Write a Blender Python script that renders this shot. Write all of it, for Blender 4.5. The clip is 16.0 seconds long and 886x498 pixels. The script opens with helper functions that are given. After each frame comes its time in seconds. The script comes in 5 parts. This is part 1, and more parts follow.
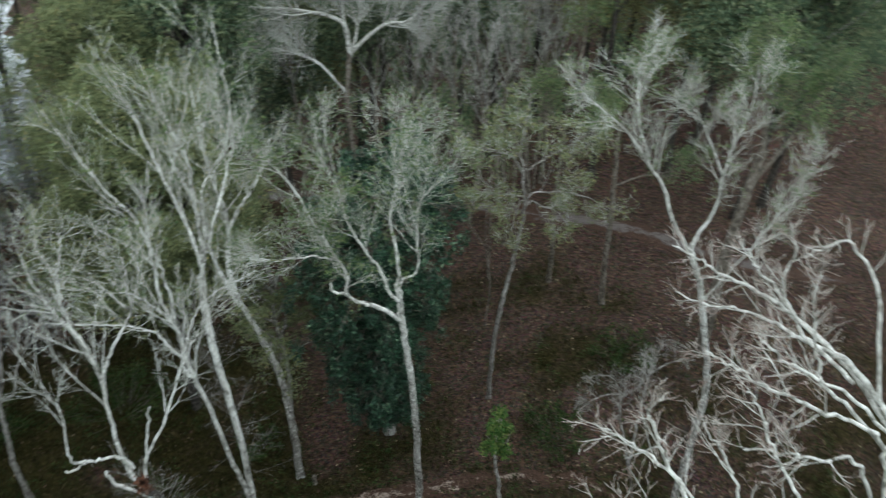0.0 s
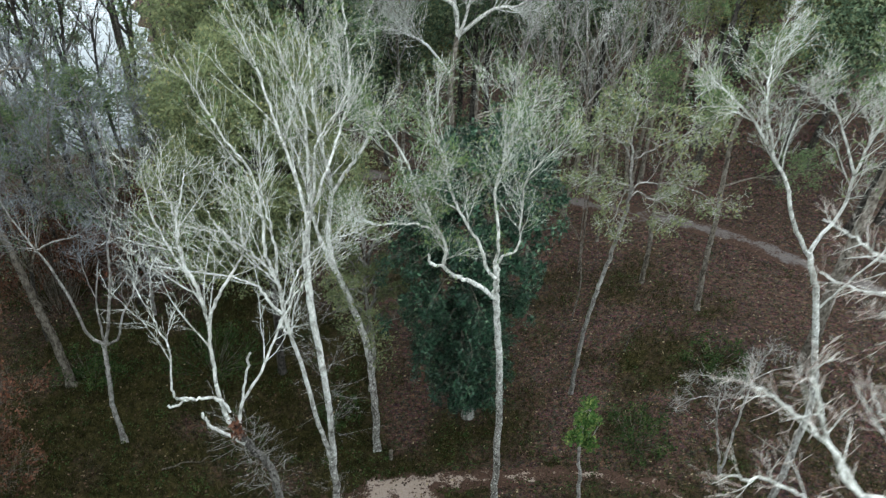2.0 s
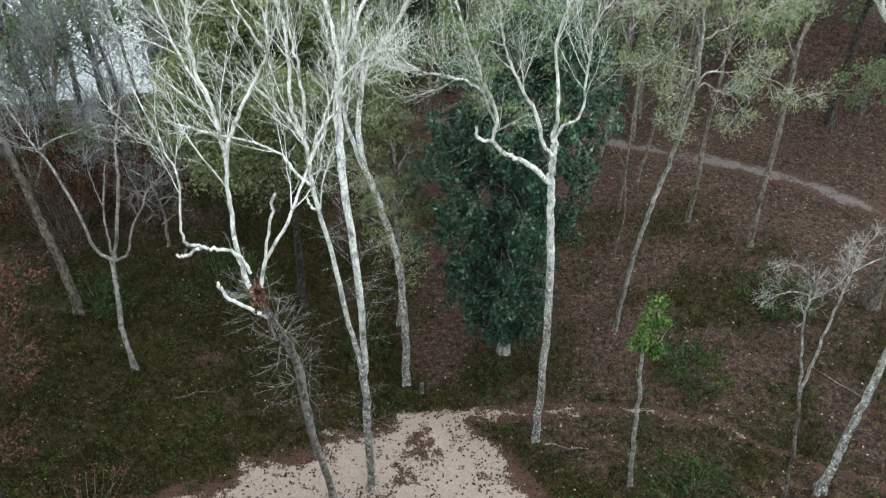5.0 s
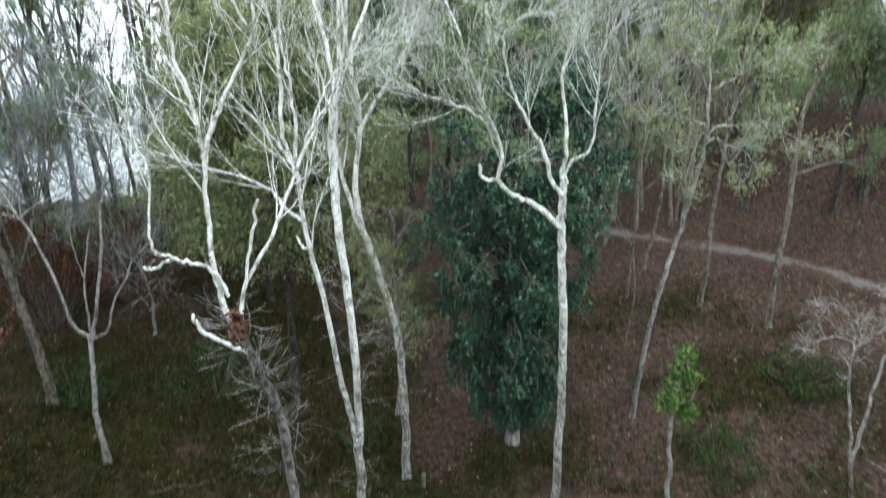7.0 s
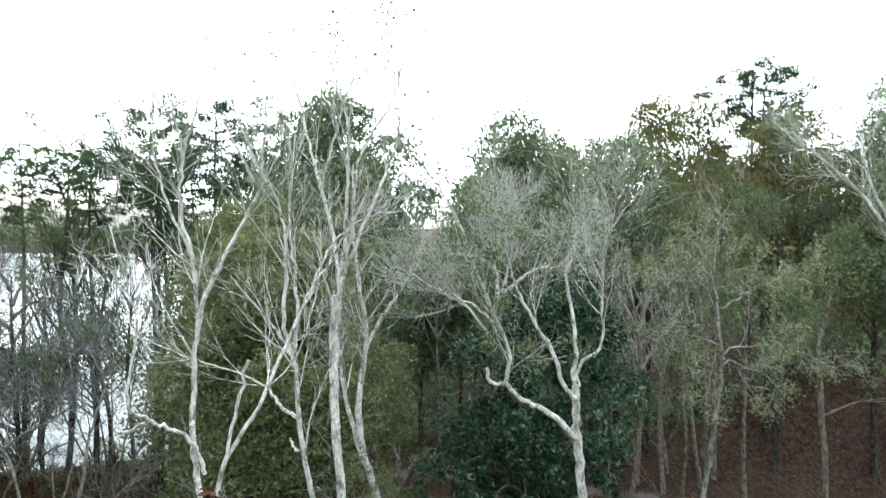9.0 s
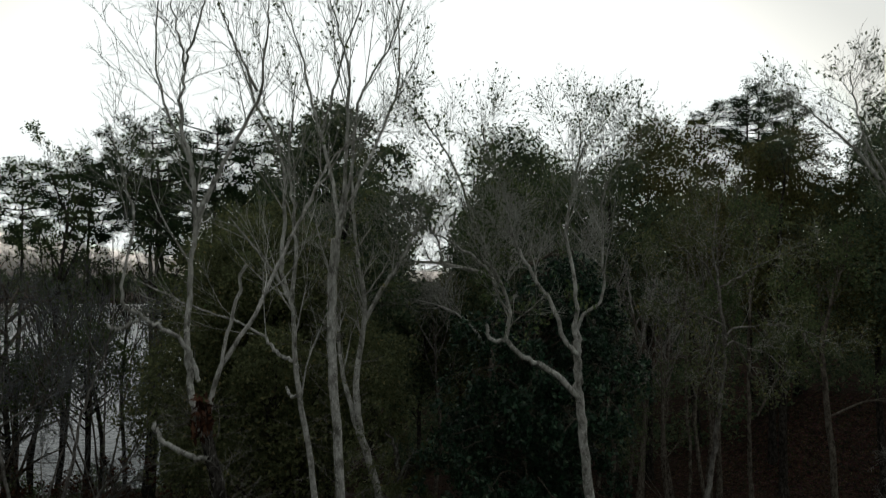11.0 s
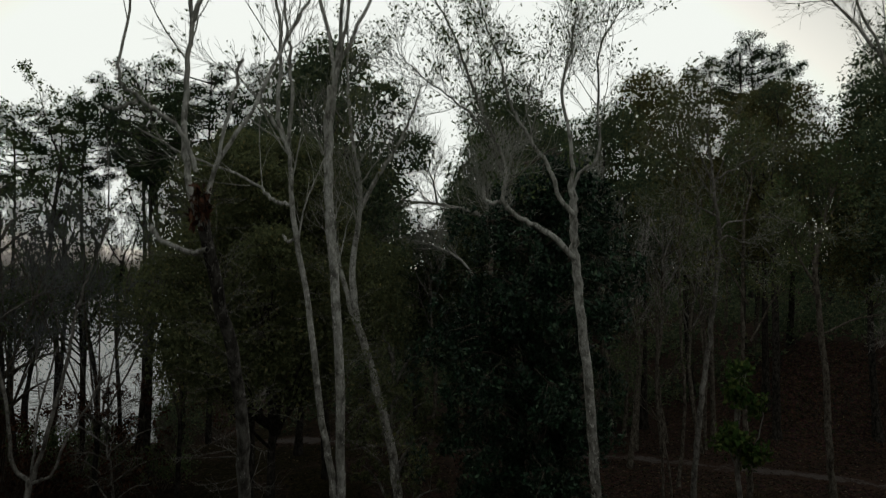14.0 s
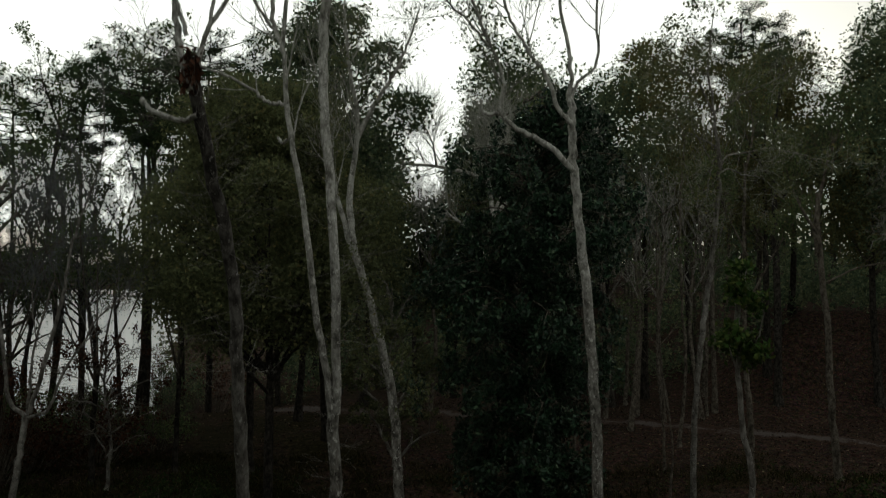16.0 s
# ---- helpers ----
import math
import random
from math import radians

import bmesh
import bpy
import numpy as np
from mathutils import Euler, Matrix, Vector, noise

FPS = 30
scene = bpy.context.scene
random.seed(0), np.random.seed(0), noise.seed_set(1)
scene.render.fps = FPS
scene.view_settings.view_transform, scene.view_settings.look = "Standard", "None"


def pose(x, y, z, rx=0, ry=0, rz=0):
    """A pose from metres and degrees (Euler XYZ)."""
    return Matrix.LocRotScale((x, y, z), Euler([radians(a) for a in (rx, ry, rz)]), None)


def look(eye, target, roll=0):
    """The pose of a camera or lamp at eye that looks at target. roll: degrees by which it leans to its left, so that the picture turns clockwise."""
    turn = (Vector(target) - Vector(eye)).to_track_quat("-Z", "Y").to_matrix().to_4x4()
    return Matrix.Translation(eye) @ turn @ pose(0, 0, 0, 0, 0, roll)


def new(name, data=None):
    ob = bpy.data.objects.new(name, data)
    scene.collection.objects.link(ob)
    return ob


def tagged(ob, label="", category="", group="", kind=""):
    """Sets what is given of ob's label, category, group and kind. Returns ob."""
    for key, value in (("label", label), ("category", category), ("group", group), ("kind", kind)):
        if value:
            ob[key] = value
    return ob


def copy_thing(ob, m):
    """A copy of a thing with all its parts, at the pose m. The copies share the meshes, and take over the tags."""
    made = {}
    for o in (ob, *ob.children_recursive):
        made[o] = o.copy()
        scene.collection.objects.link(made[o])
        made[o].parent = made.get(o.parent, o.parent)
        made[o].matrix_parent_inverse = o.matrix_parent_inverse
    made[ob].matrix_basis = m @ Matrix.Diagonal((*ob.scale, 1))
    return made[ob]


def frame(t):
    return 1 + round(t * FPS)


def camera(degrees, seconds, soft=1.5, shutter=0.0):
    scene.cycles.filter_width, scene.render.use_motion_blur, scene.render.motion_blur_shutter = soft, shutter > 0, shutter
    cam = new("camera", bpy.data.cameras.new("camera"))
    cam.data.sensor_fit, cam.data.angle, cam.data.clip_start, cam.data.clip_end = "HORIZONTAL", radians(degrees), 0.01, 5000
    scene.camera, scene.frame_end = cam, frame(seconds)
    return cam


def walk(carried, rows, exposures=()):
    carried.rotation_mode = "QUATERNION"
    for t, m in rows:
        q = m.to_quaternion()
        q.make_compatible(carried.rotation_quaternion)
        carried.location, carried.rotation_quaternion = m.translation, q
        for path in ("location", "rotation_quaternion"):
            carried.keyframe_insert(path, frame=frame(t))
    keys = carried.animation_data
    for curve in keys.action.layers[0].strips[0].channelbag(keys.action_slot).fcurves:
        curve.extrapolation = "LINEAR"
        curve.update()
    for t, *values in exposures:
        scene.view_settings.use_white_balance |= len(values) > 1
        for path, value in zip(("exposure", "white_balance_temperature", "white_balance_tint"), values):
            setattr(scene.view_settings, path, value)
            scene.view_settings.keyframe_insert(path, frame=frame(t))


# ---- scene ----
cam = camera(64.4, 16.0, soft=1.25, shutter=0.8)
PATH = [
    (0, (0.996, -0.806, 23.775), (1.299, 0.829, 22.664), 1.5),
    (0.5, (1.017, -0.754, 23.744), (1.185, 0.9, 22.632), 1.8),
    (1, (1.008, -0.77, 23.694), (1.124, 0.888, 22.581), 2.0),
    (1.5, (0.824, -0.819, 23.509), (0.913, 0.836, 22.39), 1.9),
    (2, (0.494, -0.821, 23.092), (0.567, 0.833, 21.97), 1.8),
    (2.5, (0.24, -0.781, 22.487), (0.297, 0.871, 21.362), 1.8),
    (3, (0.064, -0.732, 21.843), (0.111, 0.916, 20.711), 1.7),
    (3.5, (-0.064, -0.623, 21.211), (-0.027, 1.022, 20.073), 1.6),
    (4, (-0.15, -0.565, 20.619), (-0.117, 1.076, 19.475), 1.4),
    (4.5, (-0.207, -0.491, 19.975), (-0.175, 1.148, 18.831), 1.3),
    (4.7, (-0.197, -0.443, 19.732), (-0.167, 1.195, 18.585), 1.4),
    (5.5, (-0.21, -0.29, 18.83), (-0.18, 1.348, 17.683), 1.2),
    (6.1, (-0.225, -0.15, 18.15), (-0.196, 1.508, 17.032), 1.0),
    (6.5, (-0.24, -0.07, 17.69), (-0.212, 1.64, 16.654), 0.8),
    (6.8, (-0.252, -0.025, 17.352), (-0.222, 1.746, 16.423), 0.7),
    (7, (-0.227, -0.048, 17.147), (-0.2, 1.763, 16.299), 0.6),
    (7.5, (-0.239, 0.041, 16.561), (-0.212, 1.938, 15.926), 0.2),
    (8, (-0.19, 0.025, 16.16), (-0.17, 1.975, 15.722), 0.1),
    (8.5, (-0.09, -0.023, 15.75), (-0.083, 1.962, 15.513), 0.1),
    (8.7, (-0.05, -0.049, 15.56), (-0.047, 1.943, 15.408), 0.1),
    (9.2, (-0.03, -0.05, 15.05), (-0.053, 1.95, 15.019), 0.1),
    (9.7, (-0.03, -0.03, 14.53), (-0.047, 1.969, 14.582), 0.1),
    (10.2, (-0.03, 0, 13.99), (-0.044, 1.998, 14.069), 0.1),
    (10.8, (-0.029, 0.006, 13.37), (-0.042, 2.004, 13.453), 0.1),
    (11, (-0.035, 0.003, 13.163), (-0.048, 2.001, 13.246), 0.1),
    (11.5, (-0.018, 0.007, 12.699), (-0.031, 2.005, 12.779), 0.0),
    (12, (-0.024, 0.039, 12.225), (-0.034, 2.038, 12.303), 0.0),
    (12.5, (-0.009, 0.059, 11.793), (-0.011, 2.057, 11.866), -0.1),
    (13, (-0.022, 0.049, 11.328), (-0.019, 2.048, 11.399), -0.1),
    (13.5, (-0.047, 0.071, 10.834), (-0.043, 2.069, 10.905), -0.1),
    (14, (-0.084, 0.088, 10.357), (-0.08, 2.087, 10.425), -0.1),
    (14.5, (-0.064, 0.159, 9.928), (-0.064, 2.158, 9.992), -0.1),
    (15, (-0.078, 0.187, 9.446), (-0.076, 2.186, 9.511), -0.2),
    (15.5, (-0.034, 0.22, 8.995), (-0.034, 2.219, 9.058), -0.2),
    (16, (0.0, 0.299, 8.57), (0.0, 2.298, 8.631), -0.2),

]
EXPOSURES = [(0, -1.12, 6050, 2), (1.0, -0.82, 6050, 3), (2.0, -0.62, 6050, 3), (4.5, -0.35, 6100, 4), (6.8, -0.22, 6000, 4), (8.0, -0.15, 6000, 4), (8.8, -0.3, 6050, 4), (9.9, -3.7, 6700, 5), (11.0, -3.74, 6700, 5), (13.5, -3.98, 6900, 5), (16, -3.5, 7100, 3)]
walk(cam, [(t, look(eye, target, roll)) for t, eye, target, roll in PATH], EXPOSURES)

# ---- sky and sun: dusk, the bright part of the sky lies behind the wood ----
world = bpy.data.worlds.new("dusk_sky")
scene.world = world
world.use_nodes = True
wt = world.node_tree
wt.nodes.clear()
sky = wt.nodes.new("ShaderNodeTexSky")
sky.sky_type, sky.sun_disc = "NISHITA", False
sky.sun_elevation, sky.sun_rotation = radians(2.0), radians(-4)
sky.air_density, sky.dust_density, sky.ozone_density = 1.0, 5.0, 1.5
pale = wt.nodes.new("ShaderNodeHueSaturation")
pale.inputs["Saturation"].default_value = 0.15
pale.inputs["Value"].default_value = 82.0
veil = wt.nodes.new("ShaderNodeMixRGB")
veil.blend_type = "ADD"
veil.inputs[0].default_value = 1.0
veil.inputs[2].default_value = (0.9, 1.08, 1.22, 1)
back = wt.nodes.new("ShaderNodeBackground")
back.inputs["Strength"].default_value = 0.12
wout = wt.nodes.new("ShaderNodeOutputWorld")
haze = wt.nodes.new("ShaderNodeMixRGB")  # thin cloud evens out the glow round the sun
haze.blend_type = "DARKEN"
haze.inputs[0].default_value = 1.0
haze.inputs[2].default_value = (112, 117, 121, 1)
wt.links.new(sky.outputs[0], pale.inputs["Color"])
wt.links.new(pale.outputs[0], haze.inputs[1])
wt.links.new(haze.outputs[0], veil.inputs[1])
wt.links.new(veil.outputs[0], back.inputs[0])
wt.links.new(back.outputs[0], wout.inputs[0])
sun_data = bpy.data.lights.new("sun", "SUN")
sun_data.energy, sun_data.angle, sun_data.color = 0.5, radians(20), (1.0, 0.93, 0.85)
sun = new("sun", sun_data)
sun.matrix_world = look((2, 60, 20), (0, 0, 0))


# ---- materials ----
def ramp_node(nt, stops):
    n = nt.nodes.new("ShaderNodeValToRGB")
    e = n.color_ramp.elements
    while len(e) < len(stops):
        e.new(0.5)
    for el, (p, c) in zip(e, stops):
        el.position, el.color = p, (*c, 1)
    return n


def base_material(name, rough=0.8, spec=0.3):
    m = bpy.data.materials.new(name)
    m.use_nodes = True
    b = m.node_tree.nodes["Principled BSDF"]
    b.inputs["Roughness"].default_value = rough
    b.inputs["Specular IOR Level"].default_value = spec
    return m, m.node_tree, b


def noise_node(nt, coords, scale, detail=4.0, stretch=None, rough=0.6):
    n = nt.nodes.new("ShaderNodeTexNoise")
    n.inputs["Scale"].default_value, n.inputs["Detail"].default_value, n.inputs["Roughness"].default_value = scale, detail, rough
    if stretch:
        mp = nt.nodes.new("ShaderNodeMapping")
        mp.inputs["Scale"].default_value = stretch
        nt.links.new(coords, mp.inputs["Vector"])
        coords = mp.outputs[0]
    nt.links.new(coords, n.inputs["Vector"])
    return n


def mix_node(nt, kind, fac, a, b):
    n = nt.nodes.new("ShaderNodeMixRGB")
    n.blend_type = kind
    for socket, v in ((n.inputs[0], fac), (n.inputs[1], a), (n.inputs[2], b)):
        if isinstance(v, (int, float)):
            socket.default_value = v
        elif isinstance(v, tuple):
            socket.default_value = (*v, 1)
        else:
            nt.links.new(v, socket)
    return n


def bump_node(nt, b, height, strength, distance):
    n = nt.nodes.new("ShaderNodeBump")
    n.inputs["Strength"].default_value, n.inputs["Distance"].default_value = strength, distance
    nt.links.new(height, n.inputs["Height"])
    nt.links.new(n.outputs[0], b.inputs["Normal"])


def bark(name, dark, mid, pale, patch, patch_from=0.56, rough=0.92, upper=None):
    """Smooth mottled bark: soft clouds of tone, fine streaks along the stem, larger stains, and small flecks of another colour."""
    m, nt, b = base_material(name, rough, 0.04)
    co = nt.nodes.new("ShaderNodeTexCoord").outputs["Object"]
    plates = noise_node(nt, co, 8.0, 5.0, (1.0, 1.0, 0.55), 0.65)
    grain = noise_node(nt, co, 42.0, 3.0, (1.0, 1.0, 0.25), 0.7)
    stain = noise_node(nt, co, 1.1, 4.0, (1.0, 1.0, 0.5))
    spots = noise_node(nt, co, 13.0, 5.0, (1.0, 1.0, 0.7), 0.75)
    r = ramp_node(nt, [(0.36, dark), (0.48, mid), (0.62, pale)])
    nt.links.new(plates.outputs["Fac"], r.inputs[0])
    if upper:  # grey bark below; the upper ramp takes over from 4.5 to 10.5 m up
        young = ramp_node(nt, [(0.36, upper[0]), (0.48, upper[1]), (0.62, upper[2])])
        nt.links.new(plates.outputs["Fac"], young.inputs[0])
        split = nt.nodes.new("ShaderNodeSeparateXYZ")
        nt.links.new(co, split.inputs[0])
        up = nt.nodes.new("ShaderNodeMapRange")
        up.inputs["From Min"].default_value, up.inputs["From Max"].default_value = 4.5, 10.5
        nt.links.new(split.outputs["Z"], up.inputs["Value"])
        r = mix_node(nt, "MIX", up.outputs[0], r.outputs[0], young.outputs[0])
    edge = ramp_node(nt, [(patch_from, (0, 0, 0)), (patch_from + 0.06, (1, 1, 1))])
    nt.links.new(spots.outputs["Fac"], edge.inputs[0])
    c1 = mix_node(nt, "MIX", edge.outputs[0], r.outputs[0], patch)
    fine = ramp_node(nt, [(0.34, (0.62, 0.61, 0.59)), (0.55, (1.0, 1.0, 1.0))])
    nt.links.new(grain.outputs["Fac"], fine.inputs[0])
    c2 = mix_node(nt, "MULTIPLY", 0.85, c1.outputs[0], fine.outputs[0])
    shade = ramp_node(nt, [(0.32, (0.62, 0.61, 0.58)), (0.66, (1.12, 1.12, 1.12))])
    nt.links.new(stain.outputs["Fac"], shade.inputs[0])
    c3 = mix_node(nt, "MULTIPLY", 0.9, c2.outputs[0], shade.outputs[0])
    nt.links.new(c3.outputs[0], b.inputs["Base Color"])
    bump_node(nt, b, grain.outputs["Fac"], 0.5, 0.015)
    return m


def foliage(name, stops, rough=0.6, spec=0.04, translucent=0.1):
    """Leaves: every leaf takes its own colour from the ramp, and lets some light through."""
    m, nt, b = base_material(name, rough, spec)
    g = nt.nodes.new("ShaderNodeNewGeometry")
    co = nt.nodes.new("ShaderNodeTexCoord").outputs["Object"]
    big = noise_node(nt, co, 0.5, 2.0)
    r = ramp_node(nt, stops)
    nt.links.new(g.outputs["Random Per Island"], r.inputs[0])
    tone = ramp_node(nt, [(0.3, (0.7, 0.72, 0.7)), (0.7, (1.15, 1.12, 1.05))])
    nt.links.new(big.outputs["Fac"], tone.inputs[0])
    c = mix_node(nt, "MULTIPLY", 1.0, r.outputs[0], tone.outputs[0])
    nt.links.new(c.outputs[0], b.inputs["Base Color"])
    if translucent:
        tr = nt.nodes.new("ShaderNodeBsdfTranslucent")
        nt.links.new(c.outputs[0], tr.inputs["Color"])
        mx = nt.nodes.new("ShaderNodeMixShader")
        mx.inputs[0].default_value = translucent
        nt.links.new(b.outputs[0], mx.inputs[1])
        nt.links.new(tr.outputs[0], mx.inputs[2])
        nt.links.new(mx.outputs[0], nt.nodes["Material Output"].inputs["Surface"])
    return m


# grey low on the stem, paler towards the top
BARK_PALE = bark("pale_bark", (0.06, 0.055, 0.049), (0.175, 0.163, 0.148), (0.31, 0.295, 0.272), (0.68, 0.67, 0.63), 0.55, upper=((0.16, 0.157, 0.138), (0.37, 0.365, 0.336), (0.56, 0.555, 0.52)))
# grey low on the trunk, darker towards the top
BARK_STORM = bark("dark_topped_bark", (0.08, 0.073, 0.066), (0.18, 0.168, 0.154), (0.31, 0.295, 0.275), (0.46, 0.45, 0.43), 0.6, upper=((0.018, 0.016, 0.014), (0.05, 0.045, 0.04), (0.12, 0.112, 0.103)))
BARK_TWIG = bark("pale_twig_bark", (0.26, 0.26, 0.23), (0.42, 0.42, 0.38), (0.54, 0.54, 0.5), (0.34, 0.36, 0.29), 0.57)
BARK_GREY = bark("grey_bark", (0.1, 0.091, 0.082), (0.205, 0.19, 0.174), (0.33, 0.314, 0.292), (0.52, 0.51, 0.485), 0.58)
BARK_RED = bark("reddish_twig_bark", (0.16, 0.13, 0.115), (0.34, 0.3, 0.27), (0.48, 0.45, 0.41), (0.24, 0.16, 0.14), 0.52)
BARK_BLUE = bark("grey_twig_bark", (0.095, 0.1, 0.106), (0.17, 0.178, 0.187), (0.26, 0.268, 0.282), (0.15, 0.15, 0.143))
BARK_DARK = bark("dark_bark", (0.016, 0.0145, 0.013), (0.042, 0.037, 0.032), (0.085, 0.076, 0.067), (0.12, 0.112, 0.1), 0.64)
BARK_TAN = bark("tan_bark", (0.045, 0.037, 0.03), (0.115, 0.098, 0.08), (0.21, 0.187, 0.157), (0.29, 0.27, 0.24), 0.6)
LEAF_YELLOW = foliage("yellow_green_leaves", [(0.0, (0.085, 0.105, 0.054)), (0.6, (0.142, 0.163, 0.082)), (0.93, (0.19, 0.2, 0.1)), (1.0, (0.27, 0.235, 0.11))], translucent=0.3)
LEAF_OLIVE = foliage("olive_leaves", [(0.0, (0.05577, 0.08878, 0.04094)), (0.6, (0.1114, 0.1575, 0.07015)), (1.0, (0.1863, 0.2058, 0.1052))], translucent=0.42)
# glints are put into the colour: the last stop makes a few leaves bright
LEAF_EVERGREEN = foliage("glossy_evergreen_leaves", [(0.0, (0.0075, 0.022, 0.0125)), (0.6, (0.018, 0.047, 0.0262)), (0.88, (0.042, 0.094, 0.054)), (1.0, (0.13, 0.185, 0.115))], 0.36, 0.22, 0.03)
LEAF_FOREST = foliage("forest_leaves", [(0.0, (0.054, 0.086, 0.055)), (0.6, (0.113, 0.153, 0.092)), (1.0, (0.225, 0.242, 0.138))], translucent=0.42)
LEAF_NEEDLE = foliage("pine_needles", [(0.0, (0.0205, 0.041, 0.0205)), (0.6, (0.041, 0.0674, 0.0336)), (1.0, (0.0804, 0.102, 0.0496))], 0.65, 0.04, 0.05)
LEAF_BRIGHT = foliage("bright_sapling_leaves", [(0.0, (0.027, 0.0612, 0.0144)), (0.6, (0.054, 0.0979, 0.0259)), (1.0, (0.13, 0.153, 0.0461))])
LEAF_HERB = foliage("mid_green_herb_leaves", [(0.0, (0.015, 0.03, 0.009)), (0.6, (0.03, 0.054, 0.0168)), (1.0, (0.072, 0.09, 0.03))])
LEAF_RUST = foliage("rust_leaves", [(0.0, (0.026, 0.013, 0.009)), (0.5, (0.066, 0.03, 0.019)), (1.0, (0.15, 0.07, 0.045))])
LEAF_BROWN = foliage("olive_brown_leaves", [(0.0, (0.07084, 0.0726, 0.033)), (0.5, (0.132, 0.1342, 0.0572)), (0.9, (0.2024, 0.1958, 0.0858)), (1.0, (0.2332, 0.165, 0.0825))], translucent=0.45)
LEAF_LITTER = foliage("leaf_litter", [(0.0, (0.02, 0.0125, 0.009)), (0.5, (0.05, 0.031, 0.0225)), (0.88, (0.095, 0.061, 0.045)), (0.96, (0.16, 0.112, 0.08)), (1.0, (0.3, 0.25, 0.165))], 0.8, 0.03, 0.0)
LEAF_GRASS = foliage("grass_and_herbs", [(0.0, (0.011, 0.0125, 0.0042)), (0.5, (0.028, 0.029, 0.0095)), (0.85, (0.05, 0.046, 0.0175)), (1.0, (0.105, 0.086, 0.042))], 0.7, 0.03, 0.15)


def soil_material():
    m, nt, b = base_material("leaf_covered_soil", 0.95, 0.02)
    co = nt.nodes.new("ShaderNodeTexCoord").outputs["Object"]
    big, mid, fine = noise_node(nt, co, 0.16, 4.0), noise_node(nt, co, 1.1, 5.0), noise_node(nt, co, 16.0, 5.0, None, 0.75)
    leaf = nt.nodes.new("ShaderNodeTexVoronoi")
    leaf.inputs["Scale"].default_value = 11.0
    nt.links.new(co, leaf.inputs["Vector"])
    brown = ramp_node(nt, [(0.2, (0.0145, 0.0087, 0.006)), (0.5, (0.046, 0.0275, 0.019)), (0.8, (0.097, 0.0595, 0.0415))])
    nt.links.new(fine.outputs["Fac"], brown.inputs[0])
    flecks = mix_node(nt, "OVERLAY", 0.45, brown.outputs[0], leaf.outputs["Color"])
    dull = nt.nodes.new("ShaderNodeHueSaturation")
    dull.inputs["Saturation"].default_value = 0.75
    nt.links.new(flecks.outputs[0], dull.inputs["Color"])
    green = ramp_node(nt, [(0.25, (0.0105, 0.0098, 0.0042)), (0.75, (0.036, 0.031, 0.0128))])
    nt.links.new(fine.outputs["Fac"], green.inputs[0])
    where = nt.nodes.new("ShaderNodeAttribute")
    where.attribute_name = "grass"
    add = nt.nodes.new("ShaderNodeMath")
    add.operation = "MULTIPLY_ADD"
    add.inputs[1].default_value, add.inputs[2].default_value = 0.9, -0.45
    nt.links.new(mid.outputs["Fac"], add.inputs[0])
    tot = nt.nodes.new("ShaderNodeMath")
    tot.operation = "ADD"
    tot.use_clamp = True
    nt.links.new(where.outputs["Fac"], tot.inputs[0])
    nt.links.new(add.outputs[0], tot.inputs[1])
    c = mix_node(nt, "MIX", tot.outputs[0], dull.outputs[0], green.outputs[0])
    tone = ramp_node(nt, [(0.3, (0.7, 0.7, 0.7)), (0.7, (1.2, 1.15, 1.1))])
    nt.links.new(big.outputs["Fac"], tone.inputs[0])
    c2 = mix_node(nt, "MULTIPLY", 1.0, c.outputs[0], tone.outputs[0])
    clods = noise_node(nt, co, 4.0, 5.0, None, 0.7)
    blot = ramp_node(nt, [(0.35, (0.45, 0.45, 0.45)), (0.5, (1.0, 1.0, 1.0)), (0.68, (1.9, 1.8, 1.65))])
    nt.links.new(clods.outputs["Fac"], blot.inputs[0])
    c3 = mix_node(nt, "MULTIPLY", 1.0, c2.outputs[0], blot.outputs[0])
    nt.links.new(c3.outputs[0], b.inputs["Base Color"])
    bump_node(nt, b, fine.outputs["Fac"], 0.8, 0.06)
    return m


